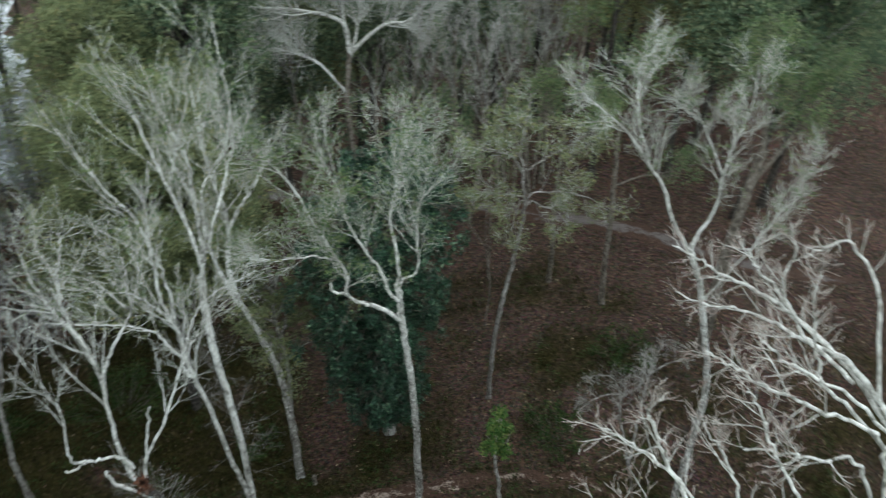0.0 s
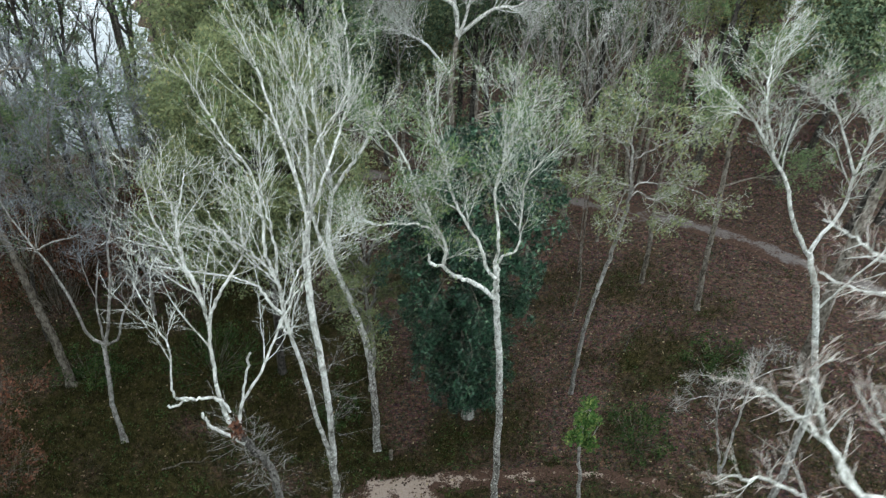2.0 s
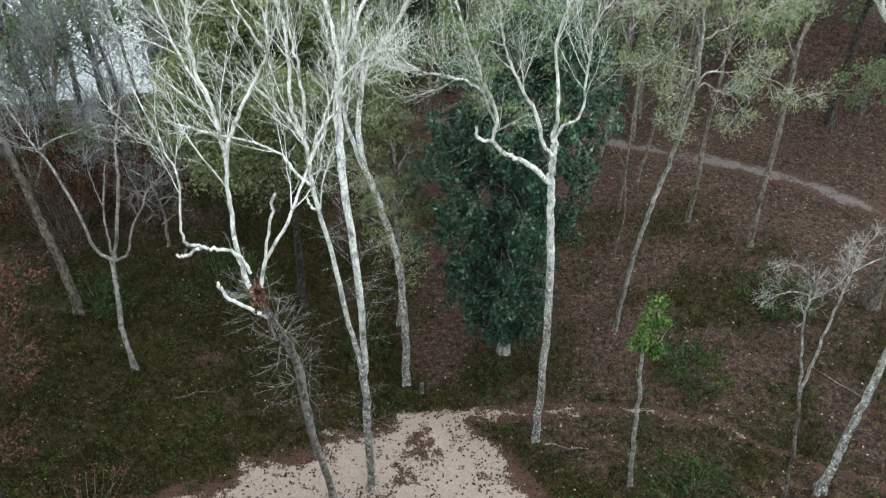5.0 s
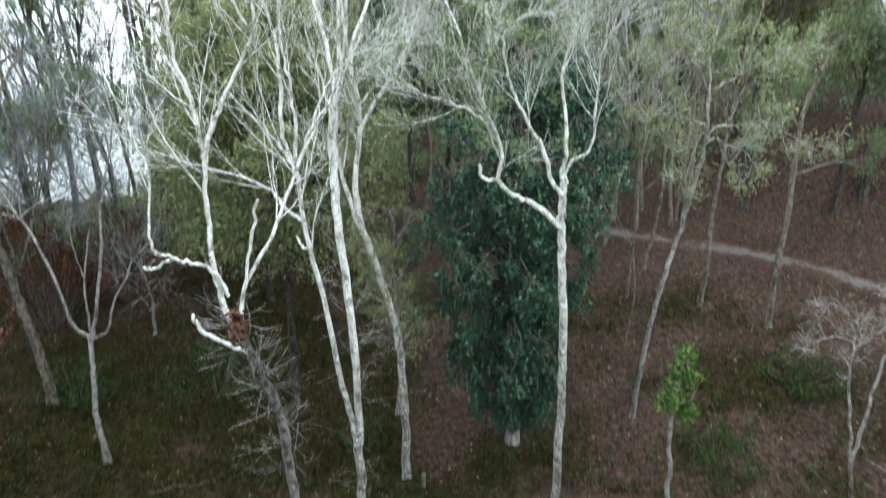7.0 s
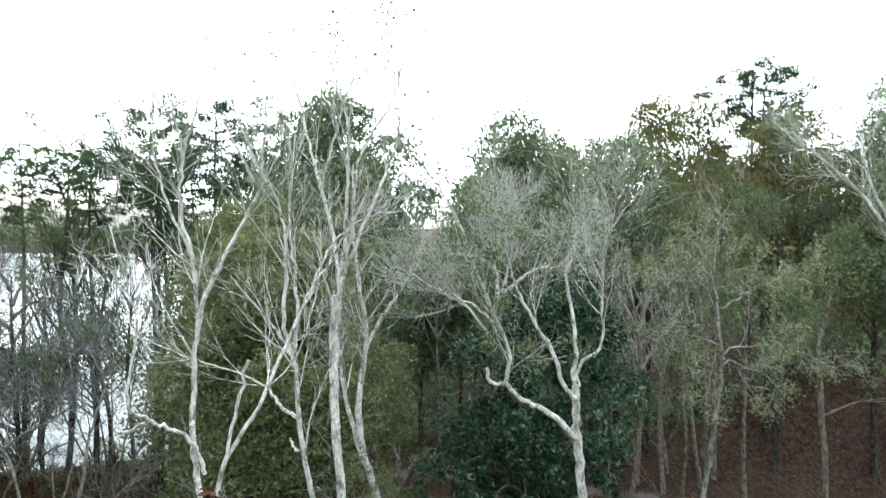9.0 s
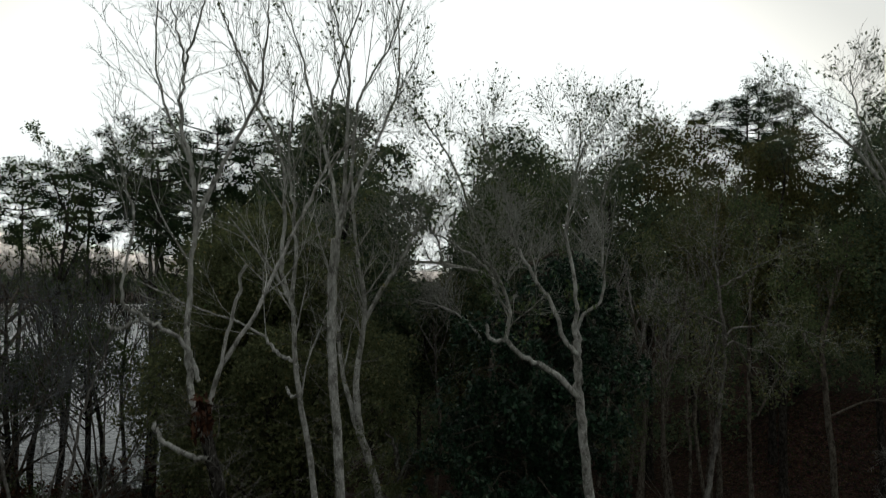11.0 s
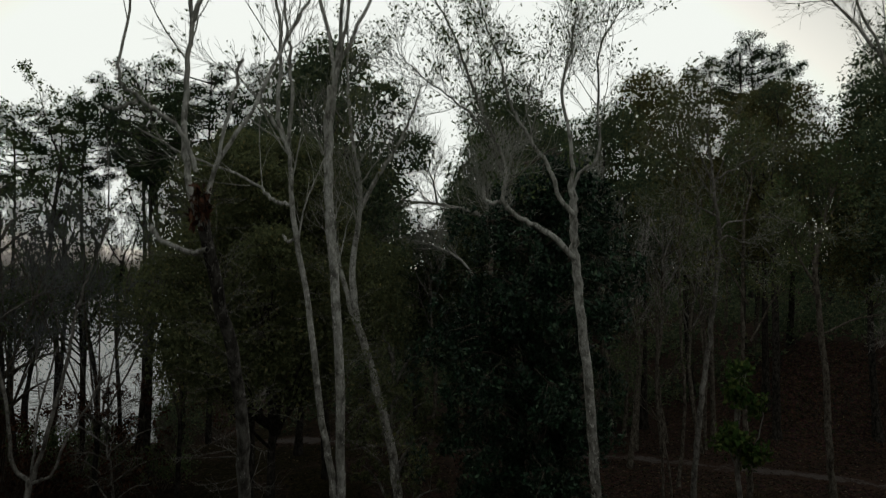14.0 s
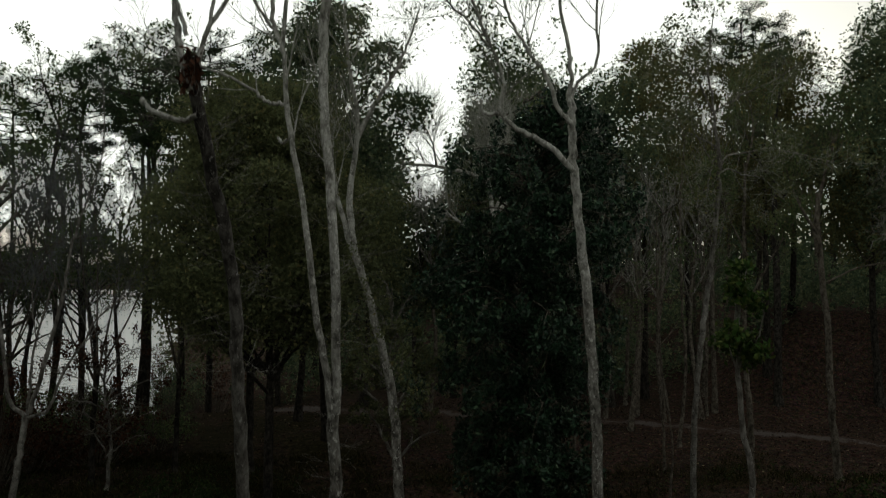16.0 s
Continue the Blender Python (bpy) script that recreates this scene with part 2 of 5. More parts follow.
def earth_material(name, stops, blotch, scale=7.0, cover=0.5):
    """Bare soil with drifts of fallen leaves; towards its edge it wears out into the brown litter round it."""
    m, nt, b = base_material(name, 0.95, 0.05)
    co = nt.nodes.new("ShaderNodeTexCoord").outputs["Object"]
    fine, mid = noise_node(nt, co, scale * 3, 6.0, None, 0.75), noise_node(nt, co, scale * 0.55, 6.0, None, 0.72)
    drift = noise_node(nt, co, scale * 0.11, 4.0, None, 0.6)
    r = ramp_node(nt, stops)
    nt.links.new(fine.outputs["Fac"], r.inputs[0])
    flecks = ramp_node(nt, [(0.3, (0.35, 0.33, 0.32)), (0.5, (1, 1, 1)), (0.75, (1.9, 1.75, 1.6))])
    nt.links.new(fine.outputs["Fac"], flecks.inputs[0])
    leaves = mix_node(nt, "MULTIPLY", 1.0, blotch, flecks.outputs[0])
    where = nt.nodes.new("ShaderNodeAttribute")
    where.attribute_name = "core"
    parts = []
    for source, k in ((where.outputs["Fac"], 1.0), (mid.outputs["Fac"], 2.2), (drift.outputs["Fac"], 2.9), (fine.outputs["Fac"], 1.3)):
        mul = nt.nodes.new("ShaderNodeMath")
        mul.operation = "MULTIPLY_ADD"
        mul.inputs[1].default_value, mul.inputs[2].default_value = k, (0.0 if k == 1.0 else -0.5 * k)
        nt.links.new(source, mul.inputs[0])
        parts.append(mul.outputs[0])
    total = parts[0]
    for q in parts[1:]:
        add = nt.nodes.new("ShaderNodeMath")
        nt.links.new(total, add.inputs[0])
        nt.links.new(q, add.inputs[1])
        total = add.outputs[0]
    e = ramp_node(nt, [(0.0, (0, 0, 0)), (cover * 0.4, (1, 1, 1))])
    nt.links.new(total, e.inputs[0])
    c = mix_node(nt, "MIX", e.outputs[0], leaves.outputs[0], r.outputs[0])
    nt.links.new(c.outputs[0], b.inputs["Base Color"])
    bump_node(nt, b, fine.outputs["Fac"], 0.7, 0.03)
    return m


def water_material():
    m, nt, b = base_material("lake_water", 0.12, 0.12)
    b.inputs["Base Color"].default_value = (0.03, 0.04, 0.045, 1)
    b.inputs["IOR"].default_value = 1.33
    co = nt.nodes.new("ShaderNodeTexCoord").outputs["Object"]
    ripples = noise_node(nt, co, 1.2, 3.0, (0.5, 1.0, 1.0))
    bump_node(nt, b, ripples.outputs["Fac"], 0.2, 0.2)
    dimmer = nt.nodes.new("ShaderNodeBsdfDiffuse")  # plain dark diffuse, mixed in to dim the reflected sky
    dimmer.inputs["Color"].default_value = (0.05, 0.056, 0.06, 1)
    mx = nt.nodes.new("ShaderNodeMixShader")
    mx.inputs[0].default_value = 0.22
    nt.links.new(b.outputs[0], mx.inputs[1])
    nt.links.new(dimmer.outputs[0], mx.inputs[2])
    nt.links.new(mx.outputs[0], nt.nodes["Material Output"].inputs["Surface"])
    return m


SOIL = soil_material()
SAND = earth_material("pale_sandy_soil", [(0.25, (0.15, 0.108, 0.084)), (0.5, (0.23, 0.18, 0.146)), (0.8, (0.33, 0.27, 0.225))], (0.05, 0.03, 0.0215), 5.0)
TRACK = earth_material("worn_track_soil", [(0.25, (0.065, 0.053, 0.048)), (0.6, (0.115, 0.099, 0.092)), (0.85, (0.175, 0.155, 0.147))], (0.05, 0.031, 0.0225), 4.0, 0.9)
WATER = water_material()


# ---- mesh tools ----
def raw_mesh(name, verts, faces_flat, face_size, material, smooth=False):
    """A mesh from arrays: all faces have face_size corners."""
    me = bpy.data.meshes.new(name)
    verts, flat = np.asarray(verts, np.float32).reshape(-1, 3), np.asarray(faces_flat, np.int32).ravel()
    n = len(flat) // face_size
    me.vertices.add(len(verts))
    me.vertices.foreach_set("co", verts.ravel())
    me.loops.add(len(flat))
    me.loops.foreach_set("vertex_index", flat)
    me.polygons.add(n)
    me.polygons.foreach_set("loop_start", np.arange(n, dtype=np.int32) * face_size)
    if smooth:
        me.polygons.foreach_set("use_smooth", np.ones(n, bool))
    me.materials.append(material)
    me.update(calc_edges=True)
    return me


def child(name, mesh, parent, label="", kind=""):
    ob = new(name, mesh)
    ob.parent = parent
    return tagged(ob, label=label, kind=kind)


def thing(name, at, label, category, group=""):
    ob = new(name)
    ob.empty_display_size = 0.3
    ob.location = at
    return tagged(ob, label=label, category=category, group=group)


def spline(points, steps):
    """A smooth line through the points, with `steps` pieces between each two."""
    p = np.asarray(points, float)
    if len(p) < 3:
        u = np.linspace(0, 1, steps * (len(p) - 1) + 1)[:, None]
        return p[0] * (1 - u) + p[-1] * u
    q = np.vstack([2 * p[0] - p[1], p, 2 * p[-1] - p[-2]])
    out = []
    for i in range(1, len(q) - 2):
        u = np.linspace(0, 1, steps, endpoint=False)[:, None]
        a, b, c, d = q[i - 1 : i + 3]
        out.append(0.5 * (2 * b + (c - a) * u + (2 * a - 5 * b + 4 * c - d) * u**2 + (3 * b - a - 3 * c + d) * u**3))
    return np.vstack(out + [p[-1:]])


def tubes(name, runs, sides, material, rough=0.0, rng=None, roots=0.0):
    """Round branches: runs of (points, radii), joined in one mesh."""
    verts, faces, base = [], [], 0
    ang = np.linspace(0, 2 * math.pi, sides, endpoint=False)
    ca, sa = np.cos(ang)[None, :, None], np.sin(ang)[None, :, None]
    j = np.arange(sides)
    ring = np.stack([j, (j + 1) % sides, (j + 1) % sides + sides, j + sides], 1)
    for pts, rad in runs:
        k = len(pts)
        t = np.gradient(pts, axis=0)
        t /= np.linalg.norm(t, axis=1, keepdims=True) + 1e-9
        ref = np.array([1.0, 0.2, 0.0]) if abs(t[0, 0]) < 0.8 else np.array([0.0, 1.0, 0.2])
        n1 = np.cross(t, ref)
        n1 /= np.linalg.norm(n1, axis=1, keepdims=True) + 1e-9
        n2 = np.cross(t, n1)
        r = np.asarray(rad)[:, None, None] * np.ones((1, sides, 1))
        if rough:
            r = r * (1 + rough * rng.normal(size=(k, sides, 1)))
        if roots:  # buttressed foot: ridges that run out into roots
            down = np.exp(-np.maximum(pts[:, 2] - pts[0, 2] - 0.15, 0) / 0.3)[:, None, None]
            r = r * (1 + roots * down * (0.4 + np.cos(3 * ang[None, :, None] + pts[0, 0]) + 0.5 * np.cos(5 * ang[None, :, None])))
        verts.append((pts[:, None] + r * (n1[:, None] * ca + n2[:, None] * sa)).reshape(-1, 3))
        faces.append((ring[None] + (np.arange(k - 1) * sides)[:, None, None] + base).reshape(-1, 4))
        base += k * sides
    return raw_mesh(name, np.vstack(verts), np.vstack(faces), 4, material, True)


def leaf_mesh(name, centres, size, material, rng, slim=0.55, droop=0.0, flat=0.0, corners=4):
    """Single leaves: pointed blades with four corners (three for far ones), each turned its own way."""
    c = np.asarray(centres, float)
    n = len(c)
    d = rng.normal(size=(n, 3))
    d[:, 2] = d[:, 2] * (1 - flat) - droop
    d /= np.linalg.norm(d, axis=1, keepdims=True) + 1e-9
    s = rng.normal(size=(n, 3))
    if flat:
        s[:, 2] *= 1 - flat
    w = np.cross(d, np.cross(d, s))
    w /= np.linalg.norm(w, axis=1, keepdims=True) + 1e-9
    up = np.cross(d, w)
    ln = (size * rng.uniform(0.6, 1.35, n))[:, None]
    v = np.stack([c - d * ln * 0.5, c + w * ln * slim * 0.5 + up * ln * 0.1, c + d * ln * 0.5, c - w * ln * slim * 0.5 + up * ln * 0.1], 1)
    v = v[:, :corners] if corners == 4 else np.stack([v[:, 1] - d * ln * 0.45, v[:, 2], v[:, 3] - d * ln * 0.45], 1)
    return raw_mesh(name, v.reshape(-1, 3), np.arange(n * corners), corners, material)


def clumped(rng, centres, per, scatter):
    """Leaves round each centre: a dense heart and a clear outline, each clump of its own size."""
    c = np.repeat(np.asarray(centres, float), per, axis=0)
    d = rng.normal(size=c.shape)
    d /= np.linalg.norm(d, axis=1, keepdims=True) + 1e-9
    r = 1.9 * rng.uniform(0, 1, (len(c), 1)) ** 0.5 * np.repeat(rng.uniform(0.6, 1.15, (len(c) // per, 1)), per, axis=0)
    return c + d * r * scatter


# ---- how branches grow ----
def offshoots(run, rng, count, length, spread, rise, u0=0.25, thin=0.5, steps=5, least=0.004):
    """Side branches of one run; they bend upward by rise."""
    pts, rad = run
    k = len(pts)
    tang = np.gradient(pts, axis=0)
    out = []
    for i in range(count):
        u = u0 + (0.98 - u0) * (i + rng.uniform(0, 1)) / count
        f = u * (k - 1)
        a = min(int(f), k - 2)
        p = pts[a] + (pts[a + 1] - pts[a]) * (f - a)
        d = tang[a] / (np.linalg.norm(tang[a]) + 1e-9)
        side = np.cross(d, rng.normal(size=3))
        side /= np.linalg.norm(side) + 1e-9
        ang = math.radians(rng.uniform(*spread))
        d = d * math.cos(ang) + side * math.sin(ang)
        ln = length * rng.uniform(0.5, 1.3) * (1.15 - 0.78 * u)
        r0 = max(least, np.interp(f, np.arange(k), rad) * thin)
        line = [p]
        bend = rng.normal(size=3) * 0.16
        for s in range(steps):
            d = d + np.array([0, 0, rise / steps]) + bend / steps + rng.normal(size=3) * 0.09
            d /= np.linalg.norm(d)
            line.append(line[-1] + d * ln / steps)
        out.append((np.array(line), np.linspace(r0, max(least * 0.75, r0 * 0.22), steps + 1)))
    return out


def crown_of(limbs, rng, counts=(8, 6, 4), lengths=(2.0, 0.95, 0.45), spread=(22, 52), rise=0.55, u0=0.3, least=0.0037):
    """Branches, twigs and twiglets of the limbs: three lists of runs."""
    levels, parents = [], limbs
    for lv, (c, ln) in enumerate(zip(counts, lengths)):
        nxt = []
        for r in parents:
            own = np.linalg.norm(np.diff(r[0], axis=0), axis=1).sum()
            q = max(1, round(c * (min(1.4, own / 3.5) if lv == 0 else 1)))
            nxt += offshoots(r, rng, q, ln if lv else min(ln, 0.65 * own), spread, rise * (1 - 0.2 * lv), u0 if lv == 0 else 0.12, 0.45 if lv == 0 else 0.42, 6 if lv == 0 else 5 if lv == 1 else 3, least)
        levels.append(nxt)
        parents = nxt
    return levels


def taper(points, r0, r1, steps=6, power=1.0, wobble=0.0, rng=None):
    pts = spline(points, steps)
    if wobble:
        w = rng.normal(size=pts.shape) * wobble
        w[0] = 0
        pts = pts + w
    u = np.linspace(0, 1, len(pts)) ** power
    return pts, r0 + (r1 - r0) * u


def slimmer(limbs, k):
    """Thinner limbs; the broken ones keep their blunt ends."""
    return [(p, r0 * k, r1 if r1 > 0.0191 else max(0.008, r1 * k)) for p, r0, r1 in limbs]


def tree(name, label, base, trunk, limbs, seed, barks, counts=(8, 6, 4), lengths=(2.0, 0.95, 0.45), rise=0.55, u0=0.3,
         spread=(22, 52), leaves=None, category="tree", group="", flare=1.3, least=0.0037, shoots=(), far=False, shoot_leaves=None):
    """A tree: trunk = (points, r0, r1); limbs = [(points, r0, r1), ...] in world places, a limb that ends blunt (over 1.9 cm) is a
    broken one and bears no twigs; leaves = (count, size, material, scatter, how many to a cluster)."""
    rng = np.random.default_rng(seed)
    root = thing(name, base, label, category, group)
    o = np.array(base)
    pts, rad = taper(np.array(trunk[0]) - o, trunk[1], trunk[2], 3 if far else 7, 1.0, 0.018, rng)
    if not far:  # more rings near the foot
        low = np.linspace(0, 1, 5)[:-1, None]
        pts, rad = np.vstack([pts[0] * (1 - low) + pts[1] * low, pts[1:]]), np.concatenate([np.full(4, rad[0]), rad[1:]])
    rise_m = np.maximum(pts[:, 2] - pts[0, 2], 0)
    rad = rad * (1 + (flare - 1) * np.exp(-rise_m / 0.35))
    child("trunk", tubes("trunk", [(pts, rad)], 7 if far else 14, barks[0], 0.035, rng, 0.0 if far else 0.45), root)
    runs, alive = [], []
    for p, r0, r1 in limbs:
        run = taper(np.array(p) - o, r0, r1, 3 if far else 5, 1.0, 0.013, rng)
        runs.append(run)
        holder = root if far else child("limb", tubes("limb", [run], 8, barks[1], 0.03, rng), root)
        if r1 <= 0.0191:
            alive.append((run, holder))
    top = (pts[len(pts) // 2 :], rad[len(pts) // 2 :])
    hair = []
    for i, n, ln, start in shoots:
        low = offshoots(runs[i] if i >= 0 else (pts, rad), rng, n, ln, (60, 105), 0.15, start, 0.03, 5, 0.0036)
        hair += low + [r for s in low for r in offshoots(s, rng, 4, ln * 0.35, (20, 50), 0.2, 0.3, 0.6, 3, 0.0026)]
    if hair:
        child("water_shoots", tubes("water_shoots", hair, 3, BARK_GREY), root, "thin grey water shoots", "stuff")
        if shoot_leaves:
            tips = np.array([r[0][-1] for r in hair])
            spots = clumped(rng, tips[rng.integers(0, len(tips), shoot_leaves[0] // 6)], 6, 0.14)
            child("shoot_leaves", leaf_mesh("shoot_leaves", spots, shoot_leaves[1], shoot_leaves[2], rng, 0.5, 0.3), root, "small leaves on the stem shoots", "stuff")
    ends = []
    if far:
        alive = [(None, root)]
    for run, holder in alive or [(top, root)]:  # every limb carries its own branches and twigs
        levels = crown_of([r for r, k in zip(runs, limbs) if k[2] <= 0.0191] if far else [run], rng, counts, lengths, spread, rise, u0, least)
        if far or len(limbs) > 15 or group:
            child("branches", tubes("branches", levels[0] + (runs if far else []), 4 if far else 5, barks[1]), holder, kind="stuff")
        else:
            for bough in levels[0]:
                child("branch", tubes("branch", [bough], 5, barks[1]), holder)
        fine = [(r[0][::2], r[1][::2]) if far else r for lv in levels[1:] for r in lv]
        if fine:
            child("twigs", tubes("twigs", fine, 3, barks[-1]), holder, kind="stuff")
        ends += [r[0][i] for r in levels[-1] for i in (-1, -2)]
    ends = np.array(ends)
    if leaves:
        count, size, mat, scatter, per = leaves
        some = ends[rng.integers(0, len(ends), max(1, count // per))]
        c = clumped(rng, some, per, scatter)
        child("leaves", leaf_mesh("leaves", c, size, mat, rng, 0.55, 0, 0, 3 if count > 12000 else 4), root, kind="stuff")
    return root


# ---- the lie of the land ----
def ease(a, b, v):
    u = np.clip((v - a) / (b - a), 0, 1)
    return u * u * (3 - 2 * u)


def ripple(x, y, s, seed=0.0):
    """Smooth unevenness between about -1 and 1, from a few waves."""
    return (np.sin(x * s + 1.3 + seed) * np.cos(y * s * 1.17 - 0.6 + seed * 2) + 0.6 * np.sin(x * s * 2.3 - y * s * 1.9 + 2.1 + seed)
            + 0.35 * np.sin(x * s * 4.7 + y * s * 5.1 + seed * 3) + 0.2 * np.cos(x * s * 9.1 - y * s * 8.3 + seed)) / 1.6


def fbm(x, y, scale, seed=0, octaves=4):
    """Uneven natural noise between about -1 and 1."""
    x, y = np.asarray(x, float) * scale, np.asarray(y, float) * scale
    total, amp = np.zeros(np.shape(x)), 1.0
    for k in range(octaves):
        ix, iy = np.floor(x), np.floor(y)
        fx, fy = x - ix, y - iy
        fx, fy = fx * fx * (3 - 2 * fx), fy * fy * (3 - 2 * fy)

        def corner(a, b):
            h = np.sin((ix + a) * 127.1 + (iy + b) * 311.7 + (seed + k) * 74.7) * 43758.5453
            return (h - np.floor(h)) * 2 - 1

        total = total + amp * ((corner(0, 0) * (1 - fx) + corner(1, 0) * fx) * (1 - fy) + (corner(0, 1) * (1 - fx) + corner(1, 1) * fx) * fy)
        x, y, amp = x * 2.03 + 5.3, y * 2.03 + 1.7, amp * 0.55
    return total / 1.4


def lake_depth(x, y):
    """Positive inside the lake, in metres from its shore."""
    shore = np.interp(x, [-400, -100, -45, -30, -17], [-30, 30, 43, 46, 50])
    return np.minimum(np.minimum(y - shore, -(x + 0.385 * y) + 0.8 * np.sin(y * 0.2)), 420 - y + 0.1 * x)


WATER_Z = -1.4


def land(x, y):
    x, y = np.asarray(x, float), np.asarray(y, float)
    h = (-0.75 * (1 - ease(6, 13, x)) + 1.15 * ease(-6, -11, x) * (1 - ease(27, 34, y))) * ease(15.5, 19.0, y) + 0.75 * ease(26, 35, y) * (1 - ease(6, 13, x))
    h = h + 0.85 * ease(9, 15, x) * ease(17, 23, y) * (1 - ease(24, 31, y)) + 0.3 * ease(31, 36, y)
    h = h + 5.6 * ease(14, 24, x) * ease(38.5, 46, y) + 2.5 * ease(60, 120, y) * ease(-20, 10, x)
    h = h + 0.06 * ripple(x, y, 0.9) + 0.15 * ripple(x, y, 0.21, 3.0)
    d = lake_depth(x, y)
    shore = ease(-9, -0.5, d)
    h = h * (1 - shore) + (WATER_Z + 0.15) * shore
    return h - 1.6 * ease(-0.5, 4, d)


def grid_lines(lo, hi, fine_lo, fine_hi, step, growth=1.25):
    mid = list(np.arange(fine_lo, fine_hi + step / 2, step))
    left, right, s = [fine_lo], [mid[-1]], step
    while left[-1] > lo or right[-1] < hi:
        s *= growth
        left.append(max(lo, left[-1] - s)) if left[-1] > lo else None
        right.append(min(hi, right[-1] + s)) if right[-1] < hi else None
    return np.array(left[:0:-1] + mid + right[1:])


def sheet(name, xs, ys, height, material):
    gx, gy = np.meshgrid(xs, ys)
    v = np.stack([gx, gy, height(gx, gy)], -1).reshape(-1, 3)
    w = len(xs)
    i = (np.arange(len(ys) - 1)[:, None] * w + np.arange(w - 1)[None]).ravel()
    return raw_mesh(name, v, np.stack([i, i + 1, i + 1 + w, i + w], 1), 4, material, True)


def grassy(x, y):
    """How grassy the ground is, from 0 to 1."""
    g = 0.68 * ease(3, -3, x) * ease(56, 46, y) + 0.42 * ease(27, 15, y)
    g = g + 0.55 * np.exp(-(((x - 8) / 2.5) ** 2 + ((y - 13.5) / 1.6) ** 2)) + 0.5 * np.exp(-(((x - 13) / 3.5) ** 2 + ((y - 23) / 2.5) ** 2))
    g = g - 0.35 * ease(-9, -14, x) * ease(18, 12, y)
    return np.clip(g + 0.85 * fbm(x, y, 0.45, 1) - 0.5 * ease(30, 34, y) * ease(-7, -1, x), 0, 1)


xs = grid_lines(-2500, 2500, -34, 38, 0.45)
ys = grid_lines(-400, 3000, 5, 56, 0.45)
ground = new("ground", sheet("ground", xs, ys, land, SOIL))
tagged(ground, "dark woodland floor of soil, fallen leaves and thin grass", "ground", kind="structure")
mask = ground.data.attributes.new("grass", "FLOAT", "POINT")
gx, gy = np.meshgrid(xs, ys)
mask.data.foreach_set("value", grassy(gx, gy).ravel().astype(np.float32))

lake_x, lake_y = np.linspace(-900, -8, 40), np.linspace(-60, 470, 30)
lake = new("water", sheet("water", lake_x, lake_y, lambda x, y: 0 * x + WATER_Z, WATER))
tagged(lake, "pale still lake water reflecting the evening sky", "lake", kind="structure")


def line_distance(x, y, pts):
    best = np.full(np.shape(x), 1e9)
    for (ax, ay), (bx, by) in zip(pts, pts[1:]):
        u = np.clip(((x - ax) * (bx - ax) + (y - ay) * (by - ay)) / ((bx - ax) ** 2 + (by - ay) ** 2), 0, 1)
        best = np.minimum(best, np.hypot(x - ax - u * (bx - ax), y - ay - u * (by - ay)))
    return best


def draped(name, x0, x1, y0, y1, step, inside, lift, material):
    """A thin layer that follows the ground wherever inside(x, y) is positive."""
    xa, ya = np.arange(x0, x1, step), np.arange(y0, y1, step)
    gx, gy = np.meshgrid(xa, ya)
    f = inside(gx, gy)
    v = np.stack([gx, gy, land(gx, gy) + lift + 0.03 * np.clip(f, -0.6, 0.5)], -1).reshape(-1, 3)
    w = len(xa)
    keep = (f[:-1, :-1] > -0.3) | (f[1:, 1:] > -0.3) | (f[:-1, 1:] > -0.3) | (f[1:, :-1] > -0.3)
    i = (np.arange(len(ya) - 1)[:, None] * w + np.arange(w - 1)[None])[keep]
    used, inv = np.unique(np.stack([i, i + 1, i + 1 + w, i + w], 1), return_inverse=True)
    me = raw_mesh(name, v[used], inv.ravel(), 4, material, True)
    me.attributes.new("core", "FLOAT", "POINT").data.foreach_set("value", np.clip(f.ravel()[used], -1, 0.42).astype(np.float32))
    return me


FOOTPATH = [(-0.2, 16.9), (1.2, 17.1), (2.7, 17.3), (4.6, 17.4), (5.6, 17.6), (7.0, 17.6), (8.4, 17.3), (9.9, 16.8), (11.2, 15.8), (12.7, 15.1), (15, 13.8)]
TRAIL = [(-14, 45), (0.5, 40.4), (9.2, 38.8), (12.6, 37.55), (17.0, 35.85), (20.2, 33.9), (23.2, 31.5), (30, 26.5), (36, 23)]


def sandy(x, y):
    body = np.minimum(17.2 - 0.47 * np.maximum(-x, 0) - 1.15 * np.maximum(x - 0.3, 0) - y, y - 9.5 - 0.12 * x + 1.2 * fbm(x, y, 0.35, 21)) * 0.8
    strip = 0.3 - 0.045 * np.maximum(x - 2, 0) - line_distance(x, y, FOOTPATH) * 1.1 + 0.25 * fbm(x, y, 0.9, 5)
    return np.maximum(body + 0.4 * fbm(x, y, 0.8, 2), strip) + 0.12 * fbm(x, y, 3.0, 9, 4)


def trodden(x, y):
    return 0.55 - line_distance(x, y, TRAIL) + 0.12 * fbm(x, y, 1.3, 7, 4)


tagged(new("sand_patch", draped("sand_patch", -12, 15, 7.5, 18.9, 0.09, sandy, 0.02, SAND)), "bare patch of pale sandy soil in the clearing", "sand", kind="structure")
tagged(new("path", draped("path", -14, 36, 27, 47, 0.14, trodden, 0.02, TRACK)), "worn grey dirt track through the wood", "path", kind="structure")

